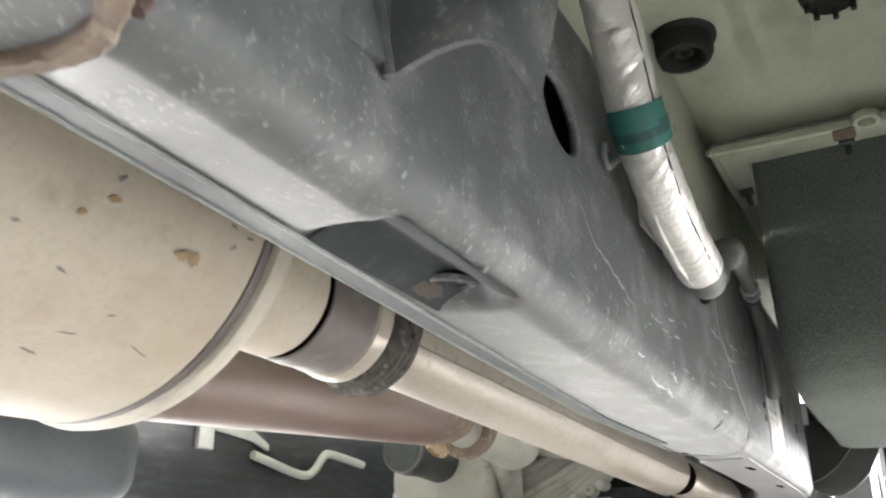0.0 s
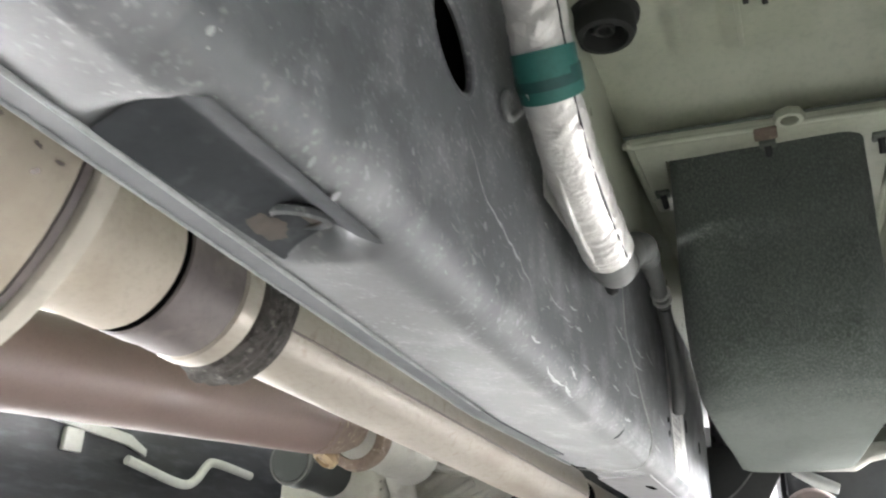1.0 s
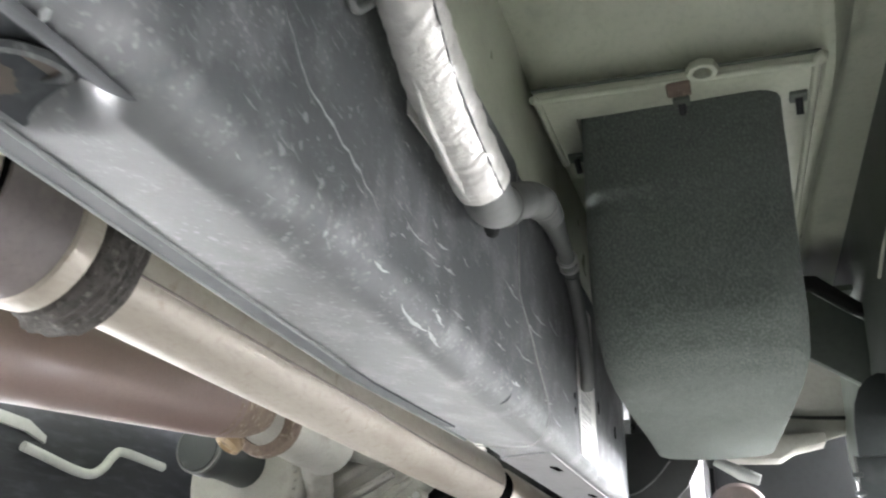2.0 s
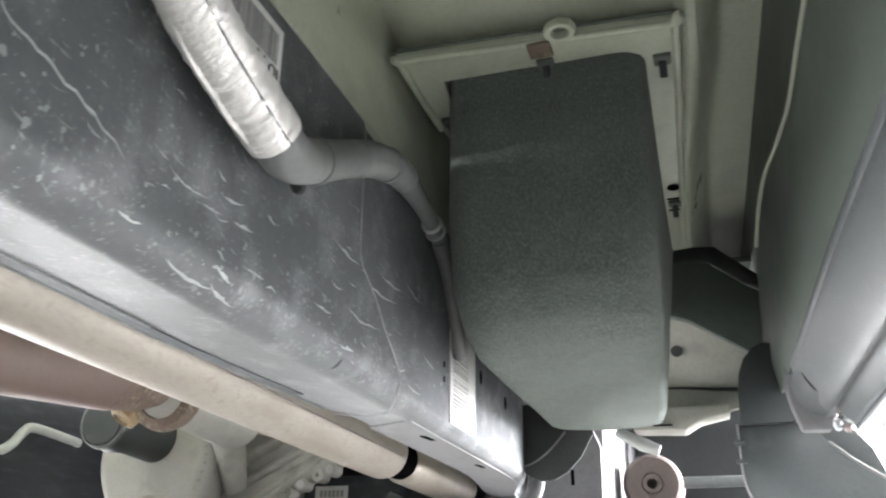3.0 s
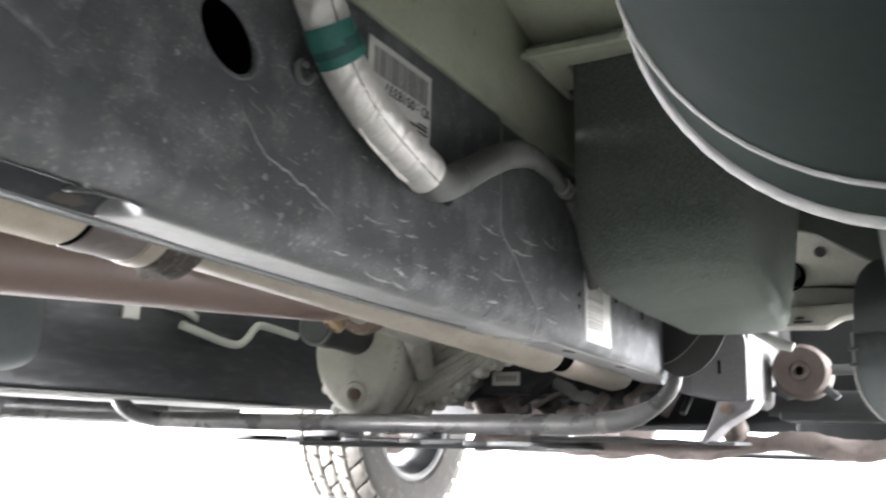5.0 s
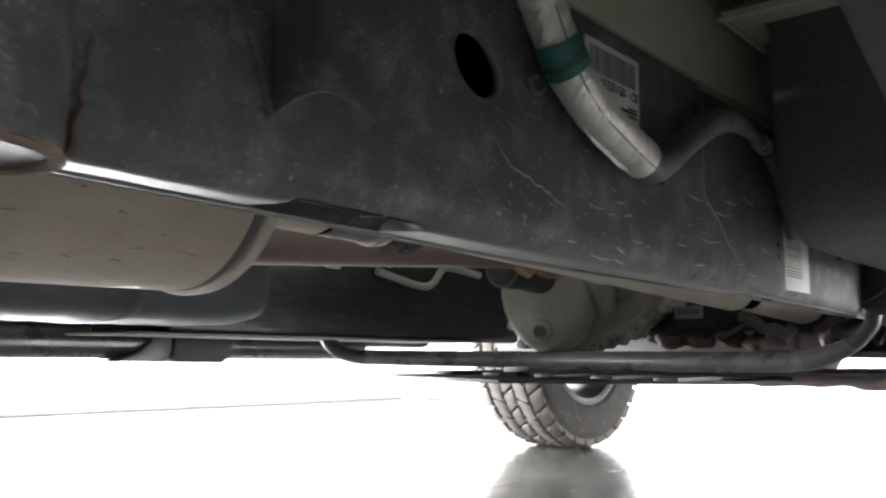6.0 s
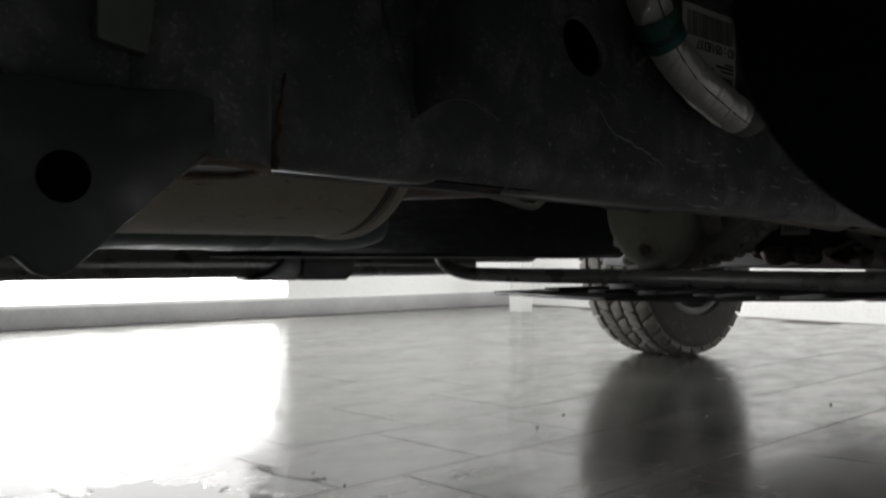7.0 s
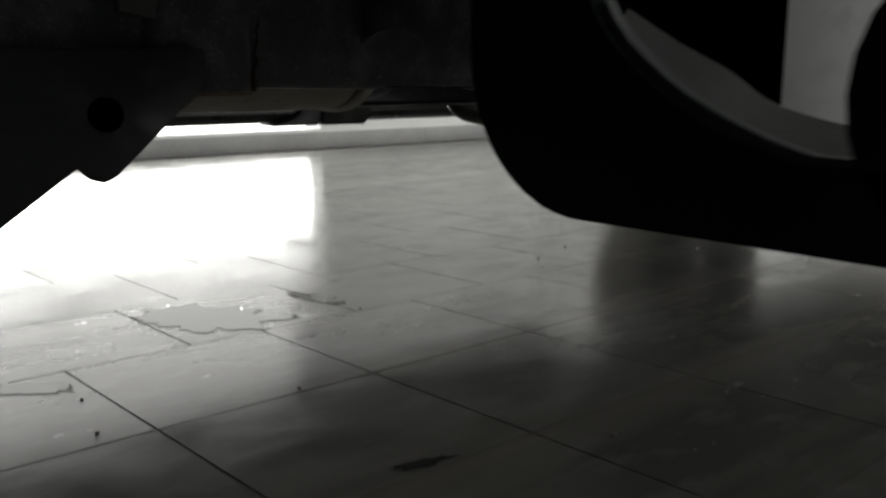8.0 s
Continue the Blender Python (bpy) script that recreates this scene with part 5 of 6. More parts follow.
part("rim_groove", loft([oval(1.003, 1.2730), oval(1.003, 1.2768)]), BAND, muffler, "dark seam before the rim")
part("end_dish", loft([oval(0.97, 1.288), oval(0.93, 1.285), oval(0.5, 1.296)]), ALUM, muffler)


def smudge(bm, a, yy, w, h, turn, seed):
    """A ragged patch on the shell: angle round the section, place along it, half width and height, turn."""
    c = []
    for k in range(26):
        t = 2 * math.pi * k / 26
        r = 1 + 0.55 * noise.noise((math.cos(t) * 1.7, math.sin(t) * 1.7, seed)) + 0.45 * noise.noise((math.cos(t) * 5, math.sin(t) * 5, seed))
        u, v = w * r * math.cos(t), h * r * math.sin(t)
        u, v = u * math.cos(turn) - v * math.sin(turn), u * math.sin(turn) + v * math.cos(turn)
        ca, sa = math.cos(a + v / 0.12), math.sin(a + v / 0.12)
        c.append(bm.verts.new((MX + 0.19 * (yy - 1.25) + 1.006 * MA * abs(ca) ** 0.92, yy + u - 0.19 * MA * ca, MZ - 1.006 * MB * abs(sa) ** 0.92)))
    bm.faces.new(c)


for a, y, w, h, turn in ((-0.460, 1.197, 0.0046, 0.0026, 0.3), (-0.462, 1.2030, 0.0026, 0.0042, 0.1), (-0.33, 1.160, 0.0030, 0.0018, 0.4), (-0.415, 1.150, 0.0024, 0.0014, 0.8)):
    bm = bmesh.new()
    smudge(bm, a, y, w, h, turn, 2.0 + 40 * y)
    part("stain", bm, STAIN, muffler, "brown oil stain", smooth=False)
bm = bmesh.new()
rr = random.Random(14)
for i in range(16):
    smudge(bm, rr.uniform(-1.15, -0.25), rr.uniform(0.98, 1.24), rr.uniform(0.0015, 0.007), rr.uniform(0.0005, 0.0011), rr.uniform(-0.5, 0.5), 20.0 + i)
for a, y in ((-0.12, 1.175), (-0.21, 1.195), (-0.225, 1.199), (-0.27, 1.215), (-0.30, 1.225), (-0.16, 1.182), (-0.24, 1.16), (-0.36, 1.218)):
    smudge(bm, a, y, rr.uniform(0.0014, 0.0026), rr.uniform(0.0008, 0.0016), rr.uniform(0, 3), 60.0 + 90 * y)
tagged(part("scratches", bm, SCORCH, muffler, "small dark scratches", smooth=False), kind="stuff")

exhaust = thing("exhaust_pipe", "dusty beige exhaust pipe with clamped joints", "exhaust pipe", (-0.22, 1.8, 0.47))
EX0, EX1, EX2 = Vector((-0.236, 1.225, 0.478)), Vector((-0.225, 1.435, 0.4695)), Vector((-0.191, 2.14, 0.4325))
part("inlet", tube([EX0, EX0.lerp(EX1, 0.50), EX0.lerp(EX1, 0.52)], [0.0425, 0.0425, 0.040], 40), ALUM, exhaust)
part("joint_line", tube([EX0.lerp(EX1, 0.520), EX0.lerp(EX1, 0.535)], 0.0412, 40), VOID_SHADE, exhaust, "dark joint line")
part("dark_band", tube([EX0.lerp(EX1, q) for q in (0.53, 0.54, 0.60, 0.66, 0.72, 0.76)], [0.040, 0.0425, 0.0428, 0.0418, 0.0425, 0.0412], 40), BAND, exhaust, "heat-blued coupling band")
part("flange_ring", tube([EX0.lerp(EX1, q) for q in (0.75, 0.765, 0.80, 0.83, 0.845)], [0.0395, 0.0432, 0.0440, 0.0432, 0.038], 40), ALUM_PIPE, exhaust, "pale rolled flange lip")
bm = tube([EX0.lerp(EX1, q) for q in lin(0.845, 1.015, 15)], [0.038, 0.0425, 0.0435, 0.0455, 0.0448, 0.047, 0.046, 0.048, 0.0465, 0.0475, 0.0455, 0.046, 0.043, 0.040, 0.032], 110)
for v in bm.verts:
    v.co += Vector((1, 0.3, 1)) * (0.0032 * noise.noise(v.co * 55) + 0.0022 * noise.noise(Vector((v.co.x * 90, v.co.y * 320, v.co.z * 90))))
part("fibre_gasket", bm, GASKET, exhaust, "stringy grey fibre gasket ring")
part("front_pipe", tube([EX1.lerp(EX2, q) for q in lin(-0.02, 0.935, 10)], 0.0325, 36), ALUM_PIPE, exhaust)
part("pipe_seam", tube([EX1.lerp(EX2, q) + Vector((0.0316, 0, -0.0085)) for q in lin(0.0, 0.92, 8)], 0.0009, 6), SCORCH, exhaust, "dark lengthwise weld seam")
part("pipe_end", tube([EX1.lerp(EX2, q) for q in (0.930, 0.945, 0.955)], [0.0325, 0.0312, 0.0260], 36), ALUM_PIPE, exhaust)
part("second_clamp", tube([EX1.lerp(EX2, q) for q in (0.95, 0.955, 1.02, 1.03)], [0.022, 0.0245, 0.0245, 0.024], 30), VOID_SHADE, exhaust, "dark sunken joint")
part("fore_pipe", tube([EX1.lerp(EX2, 1.015), EX1.lerp(EX2, 1.03), EX2 + Vector((0.012, 0.22, -0.012)), EX2 + Vector((0.014, 0.25, -0.012))], [0.024, 0.0285, 0.0285, 0.024], 28), ALUM_PIPE, exhaust)

# ---- drive line ----
shaft = thing("drive_shaft", "brown primed propeller shaft with a rusty joint", "drive shaft", (-0.45, 1.2, 0.46))
S0, S1 = Vector((-0.457, 1.955, 0.513)), Vector((-0.66, -0.4, 0.351))
part("shaft_tube", tube([S0.lerp(S1, 0.02), S0.lerp(S1, 1)], 0.0445, 40), SHAFT, shaft)
part("yoke", tube([S0.lerp(S1, 0.025), S0, S0 + Vector((0, 0.03, 0.0))], [0.045, 0.040, 0.030], 24), RUST, shaft, "rusty forged joint yoke")
part("yoke_ring", lathe([(0.034, -0.012), (0.047, -0.012), (0.050, 0.0), (0.047, 0.012), (0.034, 0.012), (0.034, -0.012)], S0 + Vector((0.0, 0.055, -0.006)), (0, 1, 0.1), 32), RUST, shaft, "rusty flange ring")
part("cross_cap", lathe([(0, -0.004), (0.015, -0.002), (0.018, 0.004), (0.017, 0.013), (0.011, 0.016), (0.010, 0.012), (0, 0.012)], S0 + Vector((-0.020, 0.015, -0.036)), (-0.3, -0.5, -0.8), 22), GOLDEN, shaft, "golden passivated joint cap")
part("output_neck", tube([S0 + Vector((0, 0.05, -0.004)), S0 + Vector((0, 0.22, -0.004))], [0.036, 0.05], 24), CAST, shaft)

box_case = thing("transfer_case", "dusty cast aluminium transfer case with ribs and bolts", "transfer case", (-0.55, 2.4, 0.43))
cover = []
for i in range(40):
    a = 2 * math.pi * i / 40
    r = 0.105 + 0.018 * math.cos(a - 3.6) + 0.006 * math.sin(3 * a)
    cover.append((-0.64 + r * math.cos(a) * 0.98, 0.455 + r * math.sin(a) * 0.98))
part("rear_cover", prism(cover, "y", 2.225, 2.30, 0.020, seg=5), CAST, box_case)
part("case_half", prism([(-0.64 + (x + 0.64) * 1.09, 0.455 + (z - 0.455) * 1.09) for x, z in cover], "y", 2.295, 2.325, 0.006), CAST, box_case, "bolted split flange")
edge_line = [(-0.630, 0.350), (-0.581, 0.353), (-0.505, 0.374), (-0.463, 0.411), (-0.391, 0.444), (-0.330, 0.50)]
part("main_case", prism([(-0.77, 0.44), (-0.73, 0.375)] + edge_line + [(-0.33, 0.60), (-0.69, 0.62), (-0.77, 0.54)], "y", 2.302, 2.345, 0.010, seg=3), CAST, box_case)
part("rear_case", prism([(-0.77, 0.44), (-0.72, 0.39), (-0.60, 0.37), (-0.52, 0.42), (-0.50, 0.60), (-0.77, 0.60)], "y", 2.34, 2.62, 0.02, seg=3), CAST, box_case)
part("gear_tail", prism([(-0.55, 0.51), (-0.45, 0.485), (-0.37, 0.495), (-0.33, 0.54), (-0.40, 0.60), (-0.55, 0.60)], "y", 2.24, 2.9, 0.02, seg=3), CAST, box_case)
bound = spline([(x, 0, z) for x, z in edge_line[:5]], 6)
for i in range(0, len(bound), 2):
    q = bound[i]
    lug = part("flange_lug", lathe([(0.0035, -0.003), (0.0095, -0.002), (0.0105, 0.004), (0.0105, 0.024), (0.0035, 0.024), (0.0035, -0.003)], (q.x, 2.303, q.z), (0, 1, 0), 14), CAST, box_case)
    if i % 4 == 0:
        bolt((q.x, 2.300, q.z), (0, -1, 0), 0.004, lug)
for x0, z0, x1, z1, r in ((-0.61, 0.425, -0.46, 0.505, 0.010), (-0.60, 0.400, -0.43, 0.480, 0.008), (-0.565, 0.382, -0.42, 0.458, 0.007), (-0.50, 0.40, -0.40, 0.470, 0.006)):
    bm = tube(spline([(x0, 2.304, z0), ((x0 + x1) / 2, 2.299, (z0 + z1) / 2 - 0.004), (x1, 2.304, z1)], 8), r, 12)
    for v in bm.verts:
        v.co += Vector((1, 0, 1)) * 0.0022 * noise.noise(v.co * 50)
    part("fin", bm, CAST, box_case)
part("brace", tube(spline([(-0.515, 2.16, 0.575), (-0.525, 2.20, 0.53), (-0.535, 2.25, 0.47), (-0.545, 2.29, 0.42)], 6), [0.034 - 0.0009 * k for k in range(19)], 20), CAST, box_case)
part("drain_plug", lathe([(0.024, 0), (0.022, 0.010), (0.014, 0.012), (0.012, 0.004), (0, 0.004)], (-0.650, 2.226, 0.381), (0.2, -1, -0.25), 20), CAST, box_case, "round drain boss")
part("plug_core", lathe([(0, 0), (0.0105, 0), (0.0105, 0.008), (0, 0.008)], (-0.650, 2.226, 0.381), (0.2, -1, -0.25), 6), RUST, box_case, "dark rusty plug")
for i in range(8):
    a = radians(150 + 18 * i)
    r = 0.128 + 0.019 * math.cos(a - 3.6)
    cx, cz = -0.64 + r * math.cos(a), 0.455 + r * math.sin(a)
    lug = part("lug", lathe([(0, 0), (0.011, 0), (0.011, 0.030), (0, 0.030)], (cx, 2.293, cz), (0, 1, 0), 14), CAST, box_case)
    bolt((cx, 2.293, cz), (0, -1, 0), 0.005, lug)
part("seal_bellows", tube([(-0.655, 2.10, 0.493), (-0.655, 2.13, 0.493), (-0.655, 2.16, 0.492), (-0.655, 2.24, 0.491)], [0.032, 0.039, 0.035, 0.040], 28), PLASTIC_DUSTY, box_case, "dark rubber sealing bellows")
part("bellows_lip", lathe([(0.034, -0.004), (0.037, -0.003), (0.038, 0.003), (0.034, 0.004), (0.034, -0.004)], (-0.655, 2.105, 0.493), (0, 1, 0), 28), HOSE, box_case)

box_case.location.x += 0.030

gear = thing("gearbox", "dark dusty gearbox pan behind the transfer case", "gearbox", (-0.45, 2.9, 0.45))
part("pan", box(-0.62, -0.22, 2.50, 3.2, 0.385, 0.56, 0.02, 3), FRAME_CLEAN, gear)
part("sump", box(-0.58, -0.28, 2.66, 3.1, 0.345, 0.40, 0.015, 3), SCORCH, gear)
mod = part("control_box", box(-0.47, -0.30, 2.435, 2.52, 0.392, 0.45, 0.005), TANK, gear, "black control box")
lb = part("paper_label", box(-0.447, -0.388, 2.4325, 2.4345, 0.408, 0.434, 0.0004, 1), LABEL, mod, "small white paper label")
bm = bmesh.new()
for i in range(6):
    box(-0.438 + 0.0075 * i, -0.433 + 0.0075 * i, 2.4318, 2.4326, 0.416, 0.427, 0, 1, bm)
part("print_bars", bm, SPLASH, lb, smooth=False)
rr = random.Random(11)
for i in range(9):
    x = -0.30 + 0.05 * (i % 5)
    part("bracket_arm", tube([(x, 2.45 + 0.06 * (i % 3), 0.36 + 0.02 * (i % 2)), (x + rr.uniform(-0.05, 0.06), 2.55, 0.40 + rr.uniform(-0.02, 0.03)), (x + rr.uniform(-0.08, 0.08), 2.7, 0.45)], rr.uniform(0.006, 0.014), 10), rr.choice((SCORCH, FRAME_CLEAN, RUST, SCORCH)), gear)

for x, y, z, r, m in ((-0.463, 2.445, 0.365, 0.022, SCORCH), (-0.43, 2.455, 0.372, 0.020, BROWN_BUSH), (-0.40, 2.45, 0.366, 0.024, SCORCH), (-0.50, 2.46, 0.372, 0.018, BROWN_BUSH), (-0.34, 2.47, 0.368, 0.020, BROWN_BUSH), (-0.30, 2.46, 0.362, 0.018, SCORCH)):
    bm = bmesh.new()
    bmesh.ops.create_icosphere(bm, subdivisions=3, radius=r)
    for v in bm.verts:
        v.co = Vector((v.co.x * 1.2, v.co.y, v.co.z * 0.8)) * (1 + 0.45 * noise.noise(v.co * 55 + Vector((x, y, z)) * 30)) + Vector((x, y, z))
    part("casting_lump", bm, m, gear)
part("strut", tube([(-0.385, 2.43, 0.372), (-0.311, 2.43, 0.413)], 0.0065, 12), FRAME_CLEAN, gear)
part("strut", tube([(-0.36, 2.44, 0.368), (-0.285, 2.44, 0.408)], 0.005, 12), SCORCH, gear)
part("hose_stub", tube(spline([(-0.312, 2.425, 0.412), (-0.290, 2.425, 0.402), (-0.270, 2.43, 0.386)], 6), 0.0105, 16), HOSE, gear, "grey hose stub")
part("bracket_tab", prism([(-0.275, 0.378), (-0.24, 0.372), (-0.225, 0.385), (-0.25, 0.398), (-0.27, 0.394)], "y", 2.425, 2.432, 0.002), HOSE, gear)
bolt((-0.497, 2.432, 0.398), (0, -1, 0), 0.005, gear)

# ---- far side: tank, shield, far rail, sill tube ----
tank = thing("fuel_tank", "black moulded plastic fuel tank with a steel strap", "fuel tank", (-1.05, 1.95, 0.45))
part("tank_body", box(-1.18, -0.915, 1.60, 2.56, 0.362, 0.60, 0.012, 3), TANK, tank)
part("lower_seam", box(-1.16, -0.908, 1.55, 2.40, 0.360, 0.364, 0.001), SPLASH, tank, "thin pale lower seam")
part("strap_tab", box(-0.915, -0.905, 1.925, 1.960, 0.495, 0.530, 0.002), PALE, tank, "pale strap tab")
part("strap", prism([(1.90, 0.535), (2.06, 0.522), (2.10, 0.510), (2.10, 0.522), (2.06, 0.540), (1.90, 0.552)], "x", -0.915, -0.908, 0.001), PALE, tank, "pale strap end")
handle = thing("vent_tube", "pale bent metal vent tube before the tank", "tube", (-0.9, 2.1, 0.49))
part("bent_tube", tube(spline([(-0.905, 2.055, 0.499), (-0.902, 2.09, 0.492), (-0.895, 2.155, 0.478), (-0.89, 2.19, 0.476), (-0.89, 2.215, 0.49), (-0.89, 2.235, 0.513), (-0.89, 2.26, 0.522), (-0.885, 2.36, 0.512)], 6), 0.0078, 18), PALE, handle)
shield = thing("tank_shield", "smooth blue-grey ribbed shield of the tank's rear part", "shield", (-0.8, 1.2, 0.42))


def shield_ring(y, k=1.0):
    pts = []
    for i in range(30):
        a = 2 * math.pi * i / 30
        pts.append((-0.88 + 0.15 * k * math.copysign(abs(math.cos(a)) ** 0.5, math.cos(a)), y, 0.44 + 0.066 * k * math.copysign(abs(math.sin(a)) ** 0.5, math.sin(a)) + 0.0))
    return pts


ys = lin(0.4, 1.60, 60)
part("shield_shell", loft([shield_ring(y, 1.0 - 0.03 * max(0, math.sin(y * 55)) ** 8) for y in ys] + [shield_ring(1.645, 0.97), shield_ring(1.672, 0.88), shield_ring(1.68, 0.72)]), TANK_GREY, shield)
for y in (0.70, 0.95, 1.20, 1.45):
    part("rib", loft([shield_ring(y - 0.010, 1.0), shield_ring(y - 0.005, 1.022), shield_ring(y + 0.005, 1.022), shield_ring(y + 0.010, 1.0)]), TANK_GREY, shield)
far_rail = thing("far_chassis_rail", "black chassis rail on the far side", "chassis rail", (-0.9, 1.3, 0.42))
part("rail_box", box(-0.985, -0.925, -0.4, 3.3, 0.45, 0.60, 0.012, 3), FRAME_CLEAN, far_rail)
bar = thing("far_sill_tube", "dark grey sill tube with clamps on the far side", "sill tube", (-1.22, 1.5, 0.35))
part("bar", tube([(-1.22, -0.6, 0.352), (-1.22, 2.3, 0.348)], 0.030, 24), TUBE, bar)
for y in (1.735, 1.865):
    shape = [(1.648, 0.313), (1.757, 0.313), (1.766, 0.335), (1.768, 0.380), (1.738, 0.380), (1.722, 0.350), (1.695, 0.330)] if y < 1.8 else [(1.772, 0.313), (1.885, 0.312), (1.903, 0.328), (1.909, 0.380), (1.774, 0.380)]
    part("clamp", prism(shape, "x", -1.265, -1.175, 0.003), SILL if y < 1.8 else FRAME_CLEAN, bar, "grey clamp bracket")
part("lower_skin", box(-1.34, -1.24, -0.6, 2.6, 0.35, 0.60, 0.02, 3), FRAME_CLEAN, bar)
cross = thing("cross_member_tube", "grey dusty bent cross member tube under the gearbox", "cross member", (-0.5, 2.15, 0.33))
part("bent_tube", tube(spline([(-1.03, 2.02, 0.40), (-1.01, 2.03, 0.352), (-0.97, 2.05, 0.330), (-0.88, 2.07, 0.326), (-0.55, 2.11, 0.3265), (-0.28, 2.09, 0.3275), (-0.11, 2.072, 0.3300), (-0.045, 2.064, 0.3420), (-0.006, 2.062, 0.368), (0.007, 2.064, 0.405), (0.008, 2.075, 0.52)], 10), [0.0150 - 0.0050 * step(60, 80, k) for k in range(101)], 22), TUBE, cross)
part("end_bracket", prism([(-1.06, 2.0), (-1.0, 2.0), (-1.0, 2.06), (-1.06, 2.06)], "z", 0.395, 0.403, 0.002), FRAME_CLEAN, cross)
skid = thing("skid_plate", "dark grey flat steel skid plate under the gearbox", "skid plate", (-0.5, 2.4, 0.295))
part("plate", prism([(-0.80, 1.97), (-0.50, 1.93), (-0.24, 2.22), (-0.24, 3.0), (-0.80, 3.0)], "z", 0.290, 0.297, 0.002), FRAME_CLEAN, skid)
for i in range(5):
    part("stiffener", box(-0.74 + 0.11 * i, -0.70 + 0.11 * i, 2.05, 2.9, 0.296, 0.304, 0.002), FRAME_CLEAN, skid)
part("hanger_arm", box(-0.62, -0.56, 2.10, 2.16, 0.295, 0.33, 0.004), FRAME_CLEAN, skid)

# ---- parts ahead of the cab on the near side ----
fore = thing("front_rail_section", "pale lilac-grey front rail section with a folded lower lip", "chassis rail", (0.0, 2.4, 0.42))
part("box_section", prism([(-0.075, 0.390), (0.037, 0.371), (0.044, 0.380), (0.046, 0.56), (-0.075, 0.56)], "y", 2.375, 3.1, 0.004), PALE_RAIL, fore)
part("rear_plate", prism([(-0.046, 0.388), (0.037, 0.372), (0.0405, 0.380), (0.042, 0.47), (0.030, 0.50), (-0.046, 0.50)], "y", 2.362, 2.374, 0.002), PALE_RAIL, fore, "pale rear plate with a slot")
part("folded_lip", prism([(0.000, 0.374), (0.040, 0.372), (0.060, 0.379), (0.050, 0.360), (0.024, 0.345), (0.006, 0.334), (-0.022, 0.306), (-0.032, 0.308), (-0.014, 0.336), (-0.006, 0.355)], "y", 2.325, 2.40, 0.004), PALE_RAIL, fore, "pale folded lower lip")
bolt((0.014, 2.322, 0.362), (0, -1, 0), 0.006, fore, RUST)
part("slot", box(-0.004, 0.001, 2.3605, 2.3625, 0.418, 0.440, 0.0004, 1), VOID_SHADE, fore, "dark upright slot")
bm = tube(spline([(-0.50, 2.47, 0.298), (-0.34, 2.48, 0.300), (-0.16, 2.50, 0.299), (-0.06, 2.50, 0.296), (0.02, 2.51, 0.308), (0.10, 2.52, 0.312), (0.18, 2.53, 0.300), (0.26, 2.54, 0.312), (0.42, 2.58, 0.318)], 8), 0.019, 18, flat=0.9)
for v in bm.verts:
    v.co += Vector((0, 1, 1)) * (0.008 * noise.noise(v.co * 22) + 0.003 * noise.noise(v.co * 70))
part("lower_arm", bm, SCORCH, fore, "dusty brown lower suspension arm")
part("ball_joint", lathe([(0, -0.02), (0.016, -0.018), (0.024, -0.004), (0.022, 0.012), (0.012, 0.022), (0, 0.024)], (-0.005, 2.47, 0.334), (0.2, -1, 0.3), 22), BROWN_BUSH, fore)
flap = thing("rubber_flap", "black rubber splash flap behind the felt box", "flap", (0.04, 2.08, 0.42))
part("flap_sheet", prism([(-0.017, 0.475), (-0.0135, 0.412), (-0.004, 0.398), (0.012, 0.3895), (0.026, 0.390), (0.042, 0.398), (0.058, 0.414), (0.072, 0.438), (0.079, 0.475)], "y", 2.050, 2.054, 0.001), RUBBER_GREY, flap)
part("flap_edge", tube(spline([(-0.010, 2.0485, 0.405), (0.002, 2.0485, 0.4085), (0.012, 2.0485, 0.4135), (0.026, 2.0485, 0.4245), (0.042, 2.0485, 0.4425)], 6), 0.0011, 6), EDGE, flap, "thin pale edge")
bush = thing("body_bush", "rust-brown round steel and rubber mounting bush", "bush", (0.101, 2.51, 0.433))
part("bush_shell", lathe([(0, 0.03), (0.016, 0.03), (0.017, -0.002), (0.040, -0.004), (0.046, 0.002), (0.047, 0.01), (0.047, 0.075), (0, 0.075)], (0.101, 2.51, 0.433), (0, 1, 0), 36), BROWN_BUSH, bush)
part("bush_core", lathe([(0.008, -0.006), (0.015, -0.006), (0.016, 0.0), (0.016, 0.02), (0.008, 0.02), (0.008, -0.006)], (0.101, 2.51, 0.433), (0, 1, 0), 20), BROWN_BUSH, bush)
part("arm", tube([(0.14, 2.535, 0.436), (0.40, 2.56, 0.440)], 0.009, 14), SILL, bush)
part("bush_bracket", prism([(0.05, 0.40), (0.075, 0.385), (0.13, 0.40), (0.15, 0.385), (0.16, 0.392), (0.14, 0.412), (0.06, 0.415)], "y", 2.52, 2.55, 0.002), FRAME_STRIP, bush)
part("cross_arm", tube([(0.03, 2.62, 0.385), (0.5, 2.66, 0.375)], 0.025, 18), FRAME_CLEAN, bush)

toe = thing("toe_board", "olive-beige pressed footwell panel with a hole", "floor panel", (0.17, 2.3, 0.58))
part("panel", prism([(0.118, 0.50), (0.205, 0.506), (0.27, 0.52), (0.27, 0.645), (0.20, 0.655), (0.13, 0.648), (0.118, 0.60)], "y", 2.345, 2.355, 0.004), PANEL, toe)
# black disc on the panel paints in the hole's dark inside
part("panel_hole", lathe([(0.0085, 0), (0.0085, 0.0012), (0, 0.0012)], (0.162, 2.344, 0.601), (0, -1, 0), 20), INK, toe)
